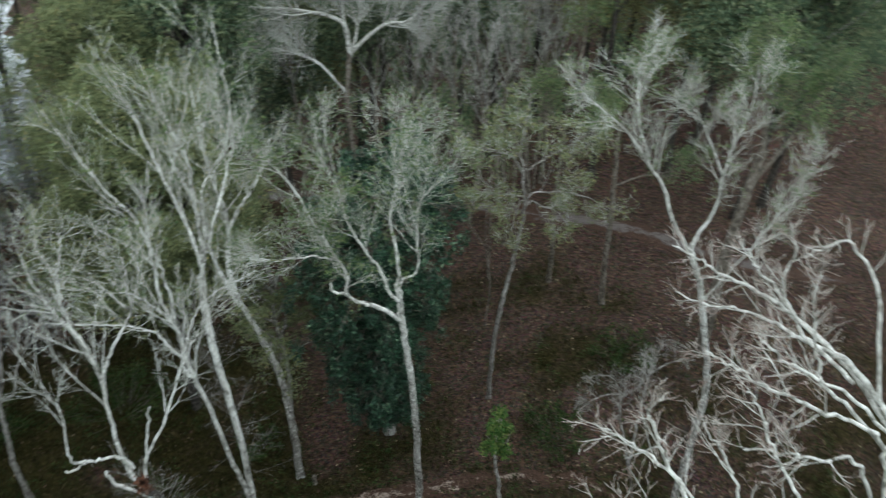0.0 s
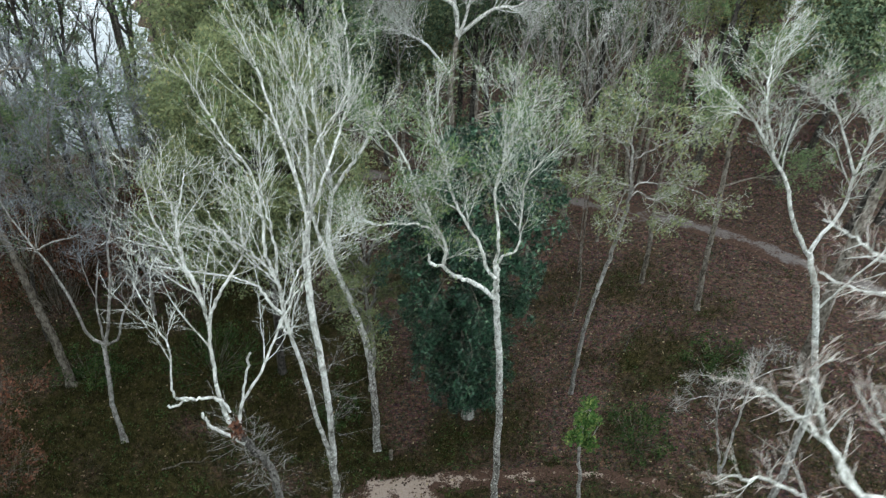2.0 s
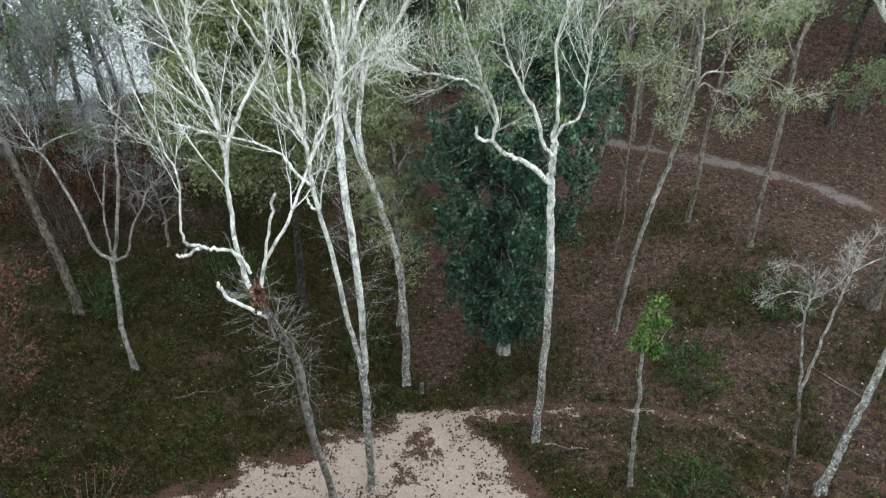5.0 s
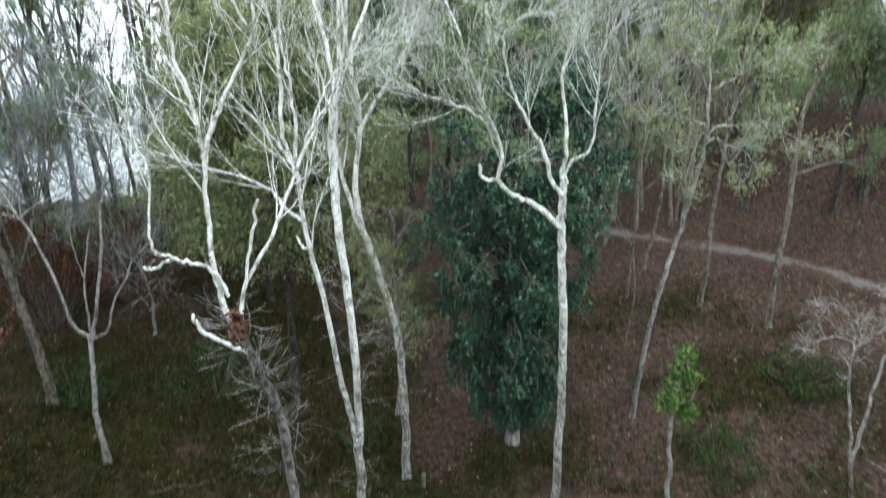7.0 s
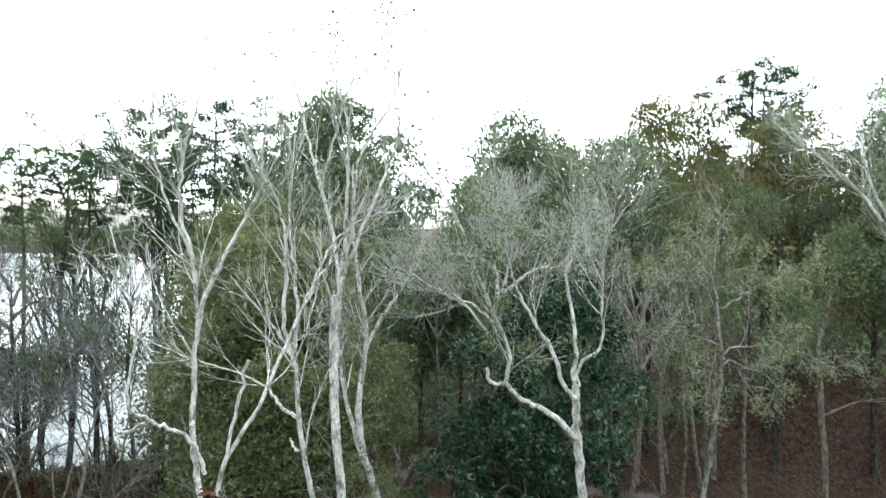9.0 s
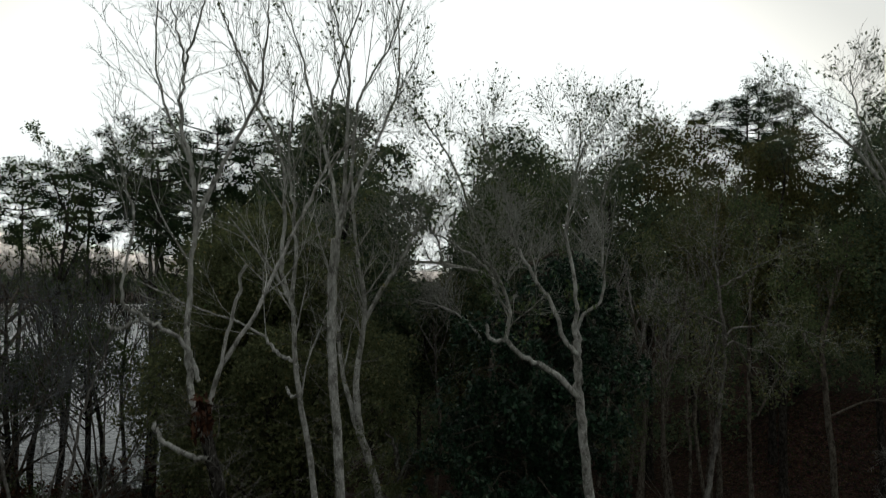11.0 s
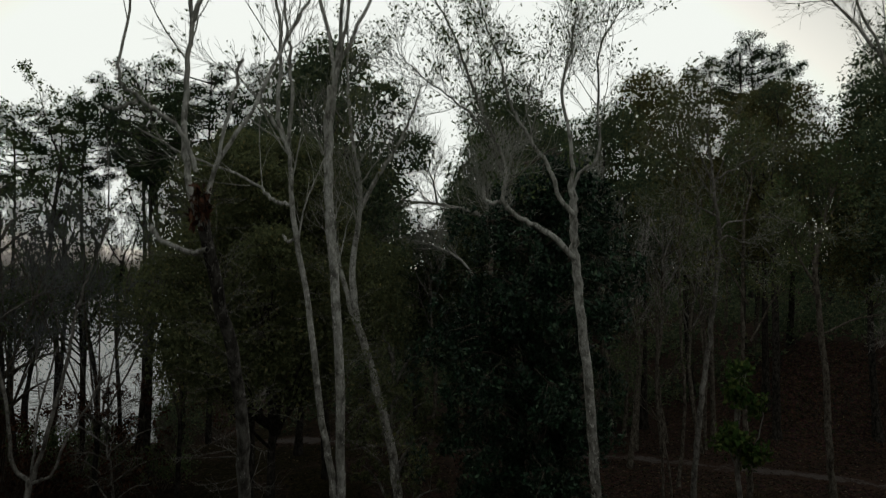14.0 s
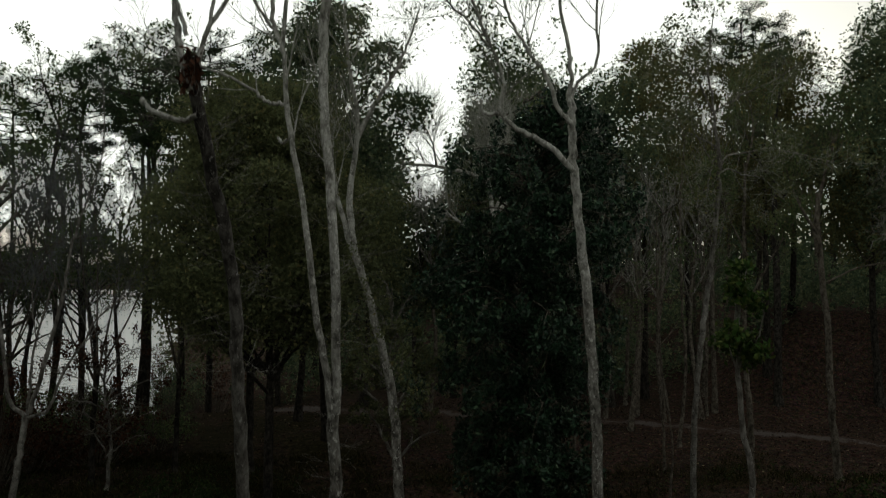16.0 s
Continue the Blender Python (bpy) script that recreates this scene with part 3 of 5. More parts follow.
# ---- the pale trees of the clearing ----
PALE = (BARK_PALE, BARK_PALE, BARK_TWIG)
tree("pale_tree", "tall pale-barked tree with a crooked elbow limb", (3.44, 15.7, 0.0),
     ([(3.44, 15.7, -0.15), (3.34, 15.54, 3.54), (3.18, 15.38, 6.52), (2.94, 15.21, 9.07), (2.74, 15.05, 10.7), (2.7, 14.85, 11.5), (2.6, 14.62, 12.2)], 0.125, 0.073),
     slimmer([([(2.77, 15.0, 10.65), (2.14, 14.95, 11.22), (1.57, 14.9, 11.52), (1.2, 14.87, 11.9), (1.27, 14.8, 12.44), (0.99, 14.72, 13.27), (0.52, 14.62, 14.34), (0.06, 14.53, 15.55), (-0.45, 14.47, 16.31), (-0.96, 14.4, 16.87)], 0.115, 0.019),
      ([(1.25, 14.88, 11.85), (0.9, 15.0, 11.86), (0.8, 15.0, 12.2)], 0.075, 0.035),
      ([(1.02, 14.68, 13.2), (0.88, 14.6, 13.26), (0.4, 14.2, 13.65), (-0.06, 13.8, 13.91), (-0.49, 13.4, 14.14), (-0.9, 13.2, 14.5)], 0.055, 0.018),
      ([(2.66, 14.72, 11.6), (2.38, 14.74, 11.91), (2.2, 14.84, 12.55), (1.86, 14.93, 13.1), (1.57, 15.02, 13.62), (1.31, 15.11, 14.29), (1.2, 15.21, 14.91), (0.92, 15.3, 15.67), (0.7, 15.4, 16.5)], 0.09, 0.018),
      ([(2.6, 14.62, 12.0), (2.65, 14.76, 12.93), (2.48, 14.92, 14.19), (2.7, 15.08, 15.14), (2.85, 15.24, 16.0), (2.87, 15.4, 16.7)], 0.085, 0.016),
      ([(2.62, 14.65, 12.05), (2.77, 14.58, 12.42), (3.15, 14.47, 12.81), (3.12, 14.35, 13.84), (3.13, 14.23, 14.84), (3.39, 14.12, 15.4), (3.73, 14.0, 15.9)], 0.07, 0.015)], 0.61),
     11, PALE, counts=(11, 8, 4), lengths=(2.5, 1.1, 0.5), u0=0.35, leaves=(5600, 0.072, LEAF_OLIVE, 0.13, 4),
     shoots=[(0, 22, 0.9, 0.35), (3, 14, 0.8, 0.15)], shoot_leaves=(1500, 0.095, LEAF_OLIVE))

tree("twin_stemmed_tree", "pale-barked tree with two stems from one foot", (-2.05, 13.8, 0.0),
     ([(-2.05, 13.8, -0.2), (-1.99, 13.35, 2.85), (-1.97, 13.0, 6.2)], 0.131, 0.102),
     slimmer([([(-1.99, 13.0, 6.0), (-2.27, 13.0, 7.68), (-2.52, 13.0, 9.71), (-2.82, 13.05, 11.41), (-2.9, 13.1, 12.5), (-3.04, 13.1, 12.9), (-3.32, 13.1, 13.35), (-3.65, 13.0, 13.78), (-4.1, 13.0, 14.3)], 0.105, 0.019),
      ([(-2.95, 13.15, 12.7), (-3.16, 13.3, 13.29), (-3.12, 13.25, 14.2), (-3.1, 13.2, 14.89), (-3.25, 13.2, 15.7), (-3.63, 13.1, 16.43), (-3.98, 13.0, 17.36), (-4.33, 12.9, 18.35)], 0.07, 0.016),
      ([(-2.93, 13.1, 12.7), (-2.84, 12.97, 13.81), (-2.89, 12.85, 14.67), (-2.91, 12.72, 15.6), (-2.78, 12.6, 16.9)], 0.065, 0.015),
      ([(-2.86, 13.1, 11.62), (-3.2, 13.35, 11.7), (-3.42, 13.6, 11.85), (-3.6, 13.72, 12.02), (-4.0, 13.7, 12.25), (-4.5, 13.65, 12.45), (-5.2, 13.4, 12.75), (-5.8, 13.1, 13.1)], 0.06, 0.018),
      ([(-2.83, 13.1, 10.98), (-2.98, 13.3, 10.95), (-3.12, 13.5, 11.1)], 0.045, 0.025),
      ([(-1.93, 13.0, 6.0), (-1.95, 13.1, 8.52), (-2.13, 13.2, 10.82), (-2.23, 13.3, 12.52), (-2.16, 13.4, 13.9)], 0.125, 0.09),
      ([(-2.18, 13.4, 13.5), (-2.14, 13.45, 14.05), (-2.26, 13.6, 14.94), (-2.56, 13.8, 16.04), (-2.85, 14.0, 17.05), (-3.0, 14.05, 17.7), (-3.41, 14.1, 18.83)], 0.08, 0.016),
      ([(-2.13, 13.4, 13.9), (-1.99, 13.3, 15.01), (-1.92, 13.15, 16.28), (-1.89, 13.05, 17.11), (-2.08, 13.0, 17.74), (-2.32, 13.0, 18.71)], 0.065, 0.015),
      ([(-2.08, 13.4, 14.27), (-1.61, 13.7, 15.4), (-1.25, 14.0, 16.42), (-1.03, 14.1, 17.08), (-1.04, 14.2, 18.28), (-1.12, 14.3, 19.14)], 0.06, 0.014),
      ([(-2.52, 13.8, 16.09), (-2.27, 13.6, 16.83), (-2.06, 13.4, 17.49), (-1.73, 13.2, 18.25), (-1.68, 13.2, 18.68)], 0.045, 0.014),
      ([(-2.07, 13.4, 14.16), (-1.85, 13.2, 15.21), (-1.69, 12.9, 16.38), (-1.41, 12.8, 16.93), (-0.99, 12.6, 17.6), (-0.78, 12.5, 18.49)], 0.055, 0.014)], 0.66),
     23, PALE, counts=(6, 6, 3), lengths=(2.5, 1.05, 0.45), spread=(14, 38), u0=0.3, leaves=(900, 0.085, LEAF_OLIVE, 0.08, 3), shoots=[(5, 84, 1.2, 0.1), (0, 14, 0.6, 0.1), (-1, 40, 1.2, 0.3)])

tree("slim_grey_tree", "slim grey tree leaning and forked near its top", (-1.15, 19.1, -0.8),
     ([(-1.15, 19.1, -1.0), (-1.18, 19.0, 2.88), (-1.4, 18.9, 5.55), (-1.87, 18.8, 7.58), (-2.31, 18.65, 9.1)], 0.145, 0.093),
     [([(-2.31, 18.65, 9.0), (-2.42, 18.52, 10.45), (-2.2, 18.45, 12.18), (-2.39, 18.38, 13.71), (-2.51, 18.3, 15.19), (-2.5, 18.2, 16.8)], 0.1, 0.016),
      ([(-2.22, 18.45, 12.0), (-1.72, 18.3, 12.89), (-1.26, 18.2, 13.58), (-0.89, 18.1, 14.33), (-0.59, 18.0, 15.21)], 0.07, 0.016),
      ([(-2.3, 18.65, 8.9), (-2.72, 18.6, 10.35), (-2.9, 18.6, 11.6), (-3.1, 18.5, 13.0), (-3.5, 18.4, 14.6)], 0.075, 0.015)],
     35, PALE, counts=(10, 7, 4), lengths=(1.8, 0.9, 0.45), u0=0.3, leaves=(500, 0.09, LEAF_YELLOW, 0.1, 3), shoots=[(-1, 60, 1.2, 0.45), (0, 26, 1.0, 0.05)], shoot_leaves=(2800, 0.1, LEAF_YELLOW))

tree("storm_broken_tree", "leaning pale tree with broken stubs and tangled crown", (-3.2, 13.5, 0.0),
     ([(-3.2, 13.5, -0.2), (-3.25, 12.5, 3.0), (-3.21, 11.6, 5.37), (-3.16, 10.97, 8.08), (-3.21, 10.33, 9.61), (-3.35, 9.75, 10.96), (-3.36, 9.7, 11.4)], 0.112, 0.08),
     slimmer([([(-3.34, 9.7, 11.2), (-3.18, 9.82, 11.93), (-2.74, 9.93, 12.66), (-2.29, 10.05, 13.73), (-1.96, 10.17, 14.39), (-1.61, 10.28, 15.03), (-1.27, 10.4, 15.65)], 0.075, 0.015),
      ([(-2.31, 10.1, 13.7), (-2.0, 10.4, 14.48), (-1.72, 10.6, 15.05), (-1.23, 10.8, 15.39), (-0.72, 11.0, 15.47)], 0.04, 0.012),
      ([(-3.2, 9.78, 11.85), (-3.06, 9.8, 12.53), (-2.85, 9.8, 13.3)], 0.05, 0.024),
      ([(-3.3, 9.75, 10.68), (-3.6, 9.95, 10.66), (-4.06, 10.1, 10.82), (-4.2, 10.2, 10.93), (-4.32, 10.29, 11.05)], 0.075, 0.03),
      ([(-3.36, 9.7, 11.0), (-3.55, 9.72, 11.6), (-3.64, 9.78, 12.3), (-3.65, 9.9, 13.23), (-3.64, 10.0, 13.9), (-3.67, 10.0, 14.58), (-3.82, 10.1, 14.94), (-4.14, 10.2, 15.58), (-4.37, 10.3, 16.31), (-4.35, 10.3, 17.3)], 0.1, 0.018),
      ([(-3.65, 10.0, 13.9), (-3.4, 10.0, 14.51), (-3.01, 9.9, 15.17), (-2.69, 9.8, 15.75), (-2.57, 9.7, 16.52), (-2.51, 9.6, 17.02)], 0.075, 0.016),
      ([(-2.72, 9.8, 15.79), (-2.97, 9.7, 16.32), (-3.17, 9.6, 16.82)], 0.045, 0.013),
      ([(-3.68, 10.02, 14.5), (-3.73, 10.05, 14.86), (-3.88, 10.1, 15.35), (-3.93, 10.15, 15.84), (-3.91, 10.2, 16.28), (-4.05, 10.25, 16.86), (-4.18, 10.3, 17.3)], 0.07, 0.015),
      ([(-3.91, 10.2, 16.21), (-3.78, 10.1, 16.52), (-3.58, 10.0, 17.04), (-3.45, 9.9, 17.42)], 0.045, 0.013),
      ([(-3.45, 9.7, 11.75), (-3.55, 9.65, 12.09), (-3.68, 9.5, 12.37), (-3.92, 9.3, 12.57), (-4.1, 9.15, 12.71), (-4.22, 9.07, 12.8)], 0.06, 0.026),
      ([(-4.2, 9.08, 12.78), (-4.25, 9.1, 13.06), (-4.19, 9.25, 13.97), (-4.42, 9.4, 14.61), (-4.71, 9.6, 15.26)], 0.046, 0.014),
      ([(-4.05, 9.2, 12.62), (-4.3, 9.15, 12.5), (-4.42, 9.1, 12.55)], 0.05, 0.022)], 0.52),
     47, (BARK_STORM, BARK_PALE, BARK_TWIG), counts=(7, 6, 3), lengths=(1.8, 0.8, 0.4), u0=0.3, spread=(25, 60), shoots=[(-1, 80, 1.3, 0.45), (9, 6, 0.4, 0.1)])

tree("forked_grey_tree", "grey tree that splits into four stems", (-11.2, 18.75, 0.4),
     ([(-11.3, 18.8, 0.1), (-11.56, 19.12, 1.76), (-11.48, 19.44, 3.28), (-11.51, 19.76, 4.6)], 0.1, 0.08),
     [([(-11.48, 19.76, 4.6), (-11.98, 19.85, 5.04), (-12.3, 19.94, 6.79), (-12.69, 20.02, 8.2), (-13.01, 20.11, 8.74), (-13.27, 20.2, 9.29), (-13.7, 20.3, 10.6), (-13.9, 20.3, 12.2)], 0.065, 0.013),
      ([(-13.01, 20.1, 8.74), (-12.06, 19.75, 9.33), (-11.08, 19.4, 9.79), (-10.3, 19.2, 10.4)], 0.035, 0.012),
      ([(-11.33, 19.7, 4.7), (-10.85, 19.62, 6.28), (-10.41, 19.55, 7.9), (-10.16, 19.48, 9.2), (-9.78, 19.4, 10.23), (-9.3, 19.47, 11.85), (-9.3, 19.38, 14.29)], 0.065, 0.013),
      ([(-11.49, 19.76, 4.56), (-11.15, 19.87, 4.64), (-10.92, 19.97, 4.82), (-10.65, 20.08, 5.73), (-10.17, 20.19, 6.55), (-9.78, 20.29, 7.25), (-9.12, 20.4, 7.97), (-8.45, 20.42, 9.55)], 0.055, 0.013),
      ([(-11.47, 19.8, 4.63), (-11.45, 19.87, 5.38), (-11.32, 19.93, 6.72), (-10.88, 20.0, 8.32)], 0.045, 0.026),
      ([(-11.3, 19.9, 6.74), (-11.5, 20.0, 7.73), (-11.51, 20.1, 8.54)], 0.022, 0.012)],
     59, (BARK_GREY, BARK_GREY, BARK_BLUE), counts=(9, 7, 4), lengths=(2.4, 1.1, 0.5), u0=0.5, spread=(25, 60))

tree("pale_tree", "white-barked tree forking into two spreading limbs", (12.58, 13.9, 0.0),
     ([(12.58, 13.9, -0.2), (13.0, 14.4, 2.4), (13.3, 14.8, 4.6), (13.4, 15.1, 6.5), (12.92, 15.32, 8.59), (12.36, 15.46, 10.55), (11.78, 15.6, 11.9)], 0.128, 0.083),
     slimmer([([(11.8, 15.6, 11.8), (11.07, 15.65, 12.83), (10.42, 15.6, 14.15), (9.76, 15.55, 15.04), (8.95, 15.5, 16.03), (8.01, 15.45, 16.81), (7.29, 15.4, 17.4)], 0.11, 0.016),
      ([(9.76, 15.5, 15.04), (9.32, 15.67, 16.27), (9.23, 15.93, 17.23), (9.29, 16.2, 17.94)], 0.06, 0.015),
      ([(11.78, 15.6, 11.8), (11.94, 15.67, 12.43), (12.25, 15.63, 13.22), (12.2, 15.6, 14.52), (12.28, 15.57, 15.55), (12.45, 15.53, 16.68), (12.32, 15.5, 17.73)], 0.1, 0.016),
      ([(12.2, 15.55, 14.4), (11.01, 15.25, 16.17), (10.14, 15.0, 17.17)], 0.06, 0.015),
      ([(12.55, 15.4, 9.95), (12.9, 15.1, 11.2), (13.4, 14.85, 12.6), (13.85, 14.7, 14.0), (14.3, 14.6, 15.4)], 0.06, 0.015)], 0.64),
     61, PALE, counts=(11, 8, 5), lengths=(1.9, 0.95, 0.45), u0=0.35, leaves=(1600, 0.09, LEAF_OLIVE, 0.07, 3))

tree("slender_tree", "slender leaning tree with a thin olive crown in layers", (7.67, 22.4, -0.75),
     ([(7.67, 22.4, -0.95), (7.5, 21.7, 1.7), (7.32, 20.95, 4.3), (7.4, 20.5, 6.7), (7.6, 20.2, 8.7), (7.7, 19.95, 10.5), (7.63, 19.6, 11.49), (7.4, 19.35, 12.9)], 0.1, 0.045),
     [([(7.4, 19.35, 12.8), (7.13, 19.0, 14.12), (7.3, 18.9, 15.6)], 0.036, 0.012),
      ([(7.4, 19.38, 12.85), (7.09, 19.27, 13.36), (6.83, 19.13, 13.69), (6.31, 19.0, 13.94), (5.6, 18.9, 14.3)], 0.03, 0.011),
      ([(7.4, 19.38, 12.9), (8.0, 19.47, 13.21), (8.52, 19.53, 13.51), (9.22, 19.6, 13.82), (9.9, 19.6, 14.3)], 0.03, 0.011),
      ([(7.66, 19.75, 11.3), (7.96, 19.95, 11.73), (8.53, 19.79, 11.83), (9.05, 19.62, 11.9), (9.93, 19.46, 11.65), (10.74, 19.3, 11.26)], 0.032, 0.01),
      ([(7.66, 19.8, 11.2), (8.02, 20.0, 11.4), (8.36, 19.87, 11.22), (8.85, 19.73, 11.08), (9.43, 19.6, 10.47)], 0.03, 0.01),
      ([(7.6, 19.55, 11.7), (7.52, 19.8, 11.48), (7.34, 19.7, 10.86), (7.21, 19.6, 9.99)], 0.026, 0.01),
      ([(7.55, 19.5, 11.9), (6.8, 19.2, 12.2), (5.9, 19.0, 12.4)], 0.028, 0.01)],
     73, (BARK_GREY, BARK_GREY, BARK_TWIG), counts=(9, 7, 4), lengths=(1.6, 0.8, 0.4), spread=(35, 75), rise=0.15, u0=0.25, leaves=(5600, 0.1, LEAF_YELLOW, 0.15, 7))

tree("small_bare_tree", "small bare tree with a wide tangled top", (11.2, 13.45, 0.0),
     ([(11.2, 13.45, -0.2), (10.8, 13.33, 2.0), (10.38, 13.24, 3.64), (9.95, 13.12, 5.2)], 0.06, 0.045),
     [([(9.95, 13.12, 5.1), (9.5, 13.0, 6.7), (9.1, 12.92, 7.94), (8.9, 12.8, 9.0), (8.75, 12.76, 9.7)], 0.04, 0.011),
      ([(9.95, 13.12, 5.15), (9.75, 12.9, 7.0), (9.66, 12.82, 8.2), (9.62, 12.75, 9.38), (9.6, 12.68, 10.3), (9.75, 12.6, 11.0)], 0.042, 0.011),
      ([(8.92, 12.82, 8.9), (8.4, 12.6, 9.2), (7.95, 12.45, 9.25), (7.5, 12.3, 9.05)], 0.02, 0.009),
      ([(8.9, 12.8, 9.0), (8.5, 12.7, 9.7), (8.05, 12.6, 10.0), (7.7, 12.5, 10.0)], 0.02, 0.009),
      ([(8.95, 12.85, 8.7), (9.25, 12.6, 9.3), (9.3, 12.4, 9.9)], 0.016, 0.008),
      ([(9.62, 12.75, 9.4), (9.3, 12.5, 10.0), (8.95, 12.4, 10.4)], 0.018, 0.008),
      ([(9.6, 12.72, 9.7), (10.1, 12.6, 10.2), (10.6, 12.5, 10.4)], 0.018, 0.008)],
     85, (BARK_TAN, BARK_GREY, BARK_GREY), counts=(12, 5, 3), lengths=(0.8, 0.42, 0.2), spread=(30, 75), rise=0.1, u0=0.5)

tree("bare_tree", "tall bare tree with pale branches and reddish twig tips", (9.6, 2.6, 0.0),
     ([(9.6, 2.6, -0.2), (9.5, 2.7, 6.0), (9.0, 2.9, 12.0), (8.3, 3.2, 15.8)], 0.2, 0.1),
     [([(8.3, 3.2, 15.6), (7.9, 3.8, 16.8), (7.31, 4.48, 17.73), (6.88, 4.87, 18.06), (6.57, 5.19, 18.32), (6.37, 5.4, 18.42), (6.06, 5.62, 18.53), (5.8, 5.82, 18.59), (5.64, 6.02, 18.69), (5.34, 6.23, 18.78)], 0.047, 0.009),
      ([(7.7, 4.05, 17.1), (7.24, 4.73, 17.73), (7.02, 4.96, 17.86), (6.76, 5.25, 17.89), (6.61, 5.53, 17.93), (6.29, 5.72, 17.98), (6.05, 5.86, 17.97), (5.81, 5.99, 17.96), (5.57, 6.18, 18.01)], 0.031, 0.009),
      ([(7.13, 4.5, 17.73), (6.81, 4.72, 18.02), (6.5, 4.82, 18.3), (6.25, 4.99, 18.69), (6.15, 5.06, 18.96), (6.26, 5.17, 19.31), (6.14, 5.28, 19.64)], 0.028, 0.009),
      ([(7.4, 4.3, 17.6), (7.2, 4.7, 18.8), (6.8, 4.98, 19.48), (6.42, 4.99, 19.43), (6.22, 4.96, 19.36)], 0.023, 0.009),
      ([(6.88, 4.87, 18.06), (6.39, 4.84, 18.49), (5.85, 5.06, 19.09), (5.67, 5.09, 19.28), (5.51, 5.16, 19.55)], 0.022, 0.008),
      ([(7.6, 3.6, 16.9), (6.67, 3.93, 17.89), (6.17, 4.02, 18.31), (6.02, 4.06, 18.71), (5.87, 4.18, 19.23), (5.91, 4.33, 19.64)], 0.027, 0.009),
      ([(7.5, 3.5, 17.2), (6.38, 3.55, 18.36), (5.88, 3.69, 18.68), (5.68, 3.79, 18.79), (5.39, 3.8, 18.95), (5.23, 3.92, 19.1), (5.1, 3.89, 19.21)], 0.023, 0.008),
      ([(8.5, 3.1, 15.0), (7.4, 2.9, 16.4), (6.2, 2.8, 17.5), (5.3, 2.7, 18.0), (4.6, 2.65, 18.25), (4.03, 2.63, 18.44), (3.74, 2.79, 18.81), (3.6, 2.86, 19.08), (3.5, 2.94, 19.36), (3.46, 3.01, 19.46)], 0.043, 0.007),
      ([(4.03, 2.63, 18.44), (3.74, 2.78, 18.8), (3.47, 2.85, 19.05), (3.26, 2.95, 19.16), (3.13, 3.0, 19.22)], 0.016, 0.007),
      ([(6.4, 2.8, 17.35), (5.9, 2.78, 18.6), (5.53, 2.78, 19.07), (5.1, 2.84, 19.27), (4.71, 2.89, 19.47), (4.46, 2.99, 19.58), (4.31, 3.06, 19.67), (4.16, 3.13, 19.74), (3.99, 3.2, 19.83)], 0.023, 0.007),
      ([(5.4, 2.7, 17.95), (4.94, 2.55, 18.46), (4.65, 2.63, 18.9), (4.5, 2.74, 19.21), (4.37, 2.82, 19.49), (4.27, 2.89, 19.59)], 0.019, 0.007),
      ([(4.75, 2.65, 18.2), (4.42, 2.6, 18.45), (4.25, 2.73, 18.8), (4.19, 2.84, 18.96), (4.01, 2.88, 19.17)], 0.016, 0.007),
      ([(6.0, 2.8, 18.0), (5.55, 2.75, 18.66), (5.23, 2.73, 18.77), (4.89, 2.72, 18.88), (4.7, 2.77, 18.93), (4.32, 2.76, 19.04)], 0.019, 0.007),
      ([(4.9, 2.66, 18.12), (4.23, 2.42, 18.3), (3.81, 2.54, 18.31), (3.58, 2.69, 18.35), (3.32, 2.76, 18.43), (3.13, 2.74, 18.48), (2.92, 2.73, 18.55)], 0.019, 0.007)],
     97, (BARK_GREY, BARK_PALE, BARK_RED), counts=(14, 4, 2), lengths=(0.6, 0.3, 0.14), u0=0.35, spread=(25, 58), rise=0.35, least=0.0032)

tree("rust_leaved_oak", "oak keeping rust-brown withered leaves", (-13.1, 12.6, 0.0),
     ([(-13.1, 12.6, -0.2), (-12.9, 12.7, 3.5), (-12.5, 12.8, 7.0), (-12.3, 13.0, 10.0)], 0.16, 0.08),
     [([(-12.8, 12.7, 4.5), (-11.7, 12.4, 6.0), (-10.5, 12.0, 7.0)], 0.06, 0.015),
      ([(-12.6, 12.8, 6.0), (-11.6, 13.2, 7.6), (-10.6, 13.5, 8.8)], 0.06, 0.015),
      ([(-12.4, 12.9, 8.5), (-11.6, 13.2, 10.0), (-11.1, 13.4, 11.6)], 0.06, 0.015),
      ([(-12.3, 13.0, 9.8), (-12.5, 13.3, 11.4), (-12.3, 13.5, 12.8)], 0.05, 0.015),
      ([(-12.8, 12.7, 4.0), (-11.9, 11.8, 4.8), (-11.0, 11.2, 5.4)], 0.05, 0.015)],
     103, (BARK_DARK, BARK_DARK, BARK_TAN), counts=(10, 7, 4), lengths=(1.6, 0.8, 0.4), spread=(35, 75), rise=0.2, u0=0.3, leaves=(5000, 0.105, LEAF_RUST, 0.12, 6))

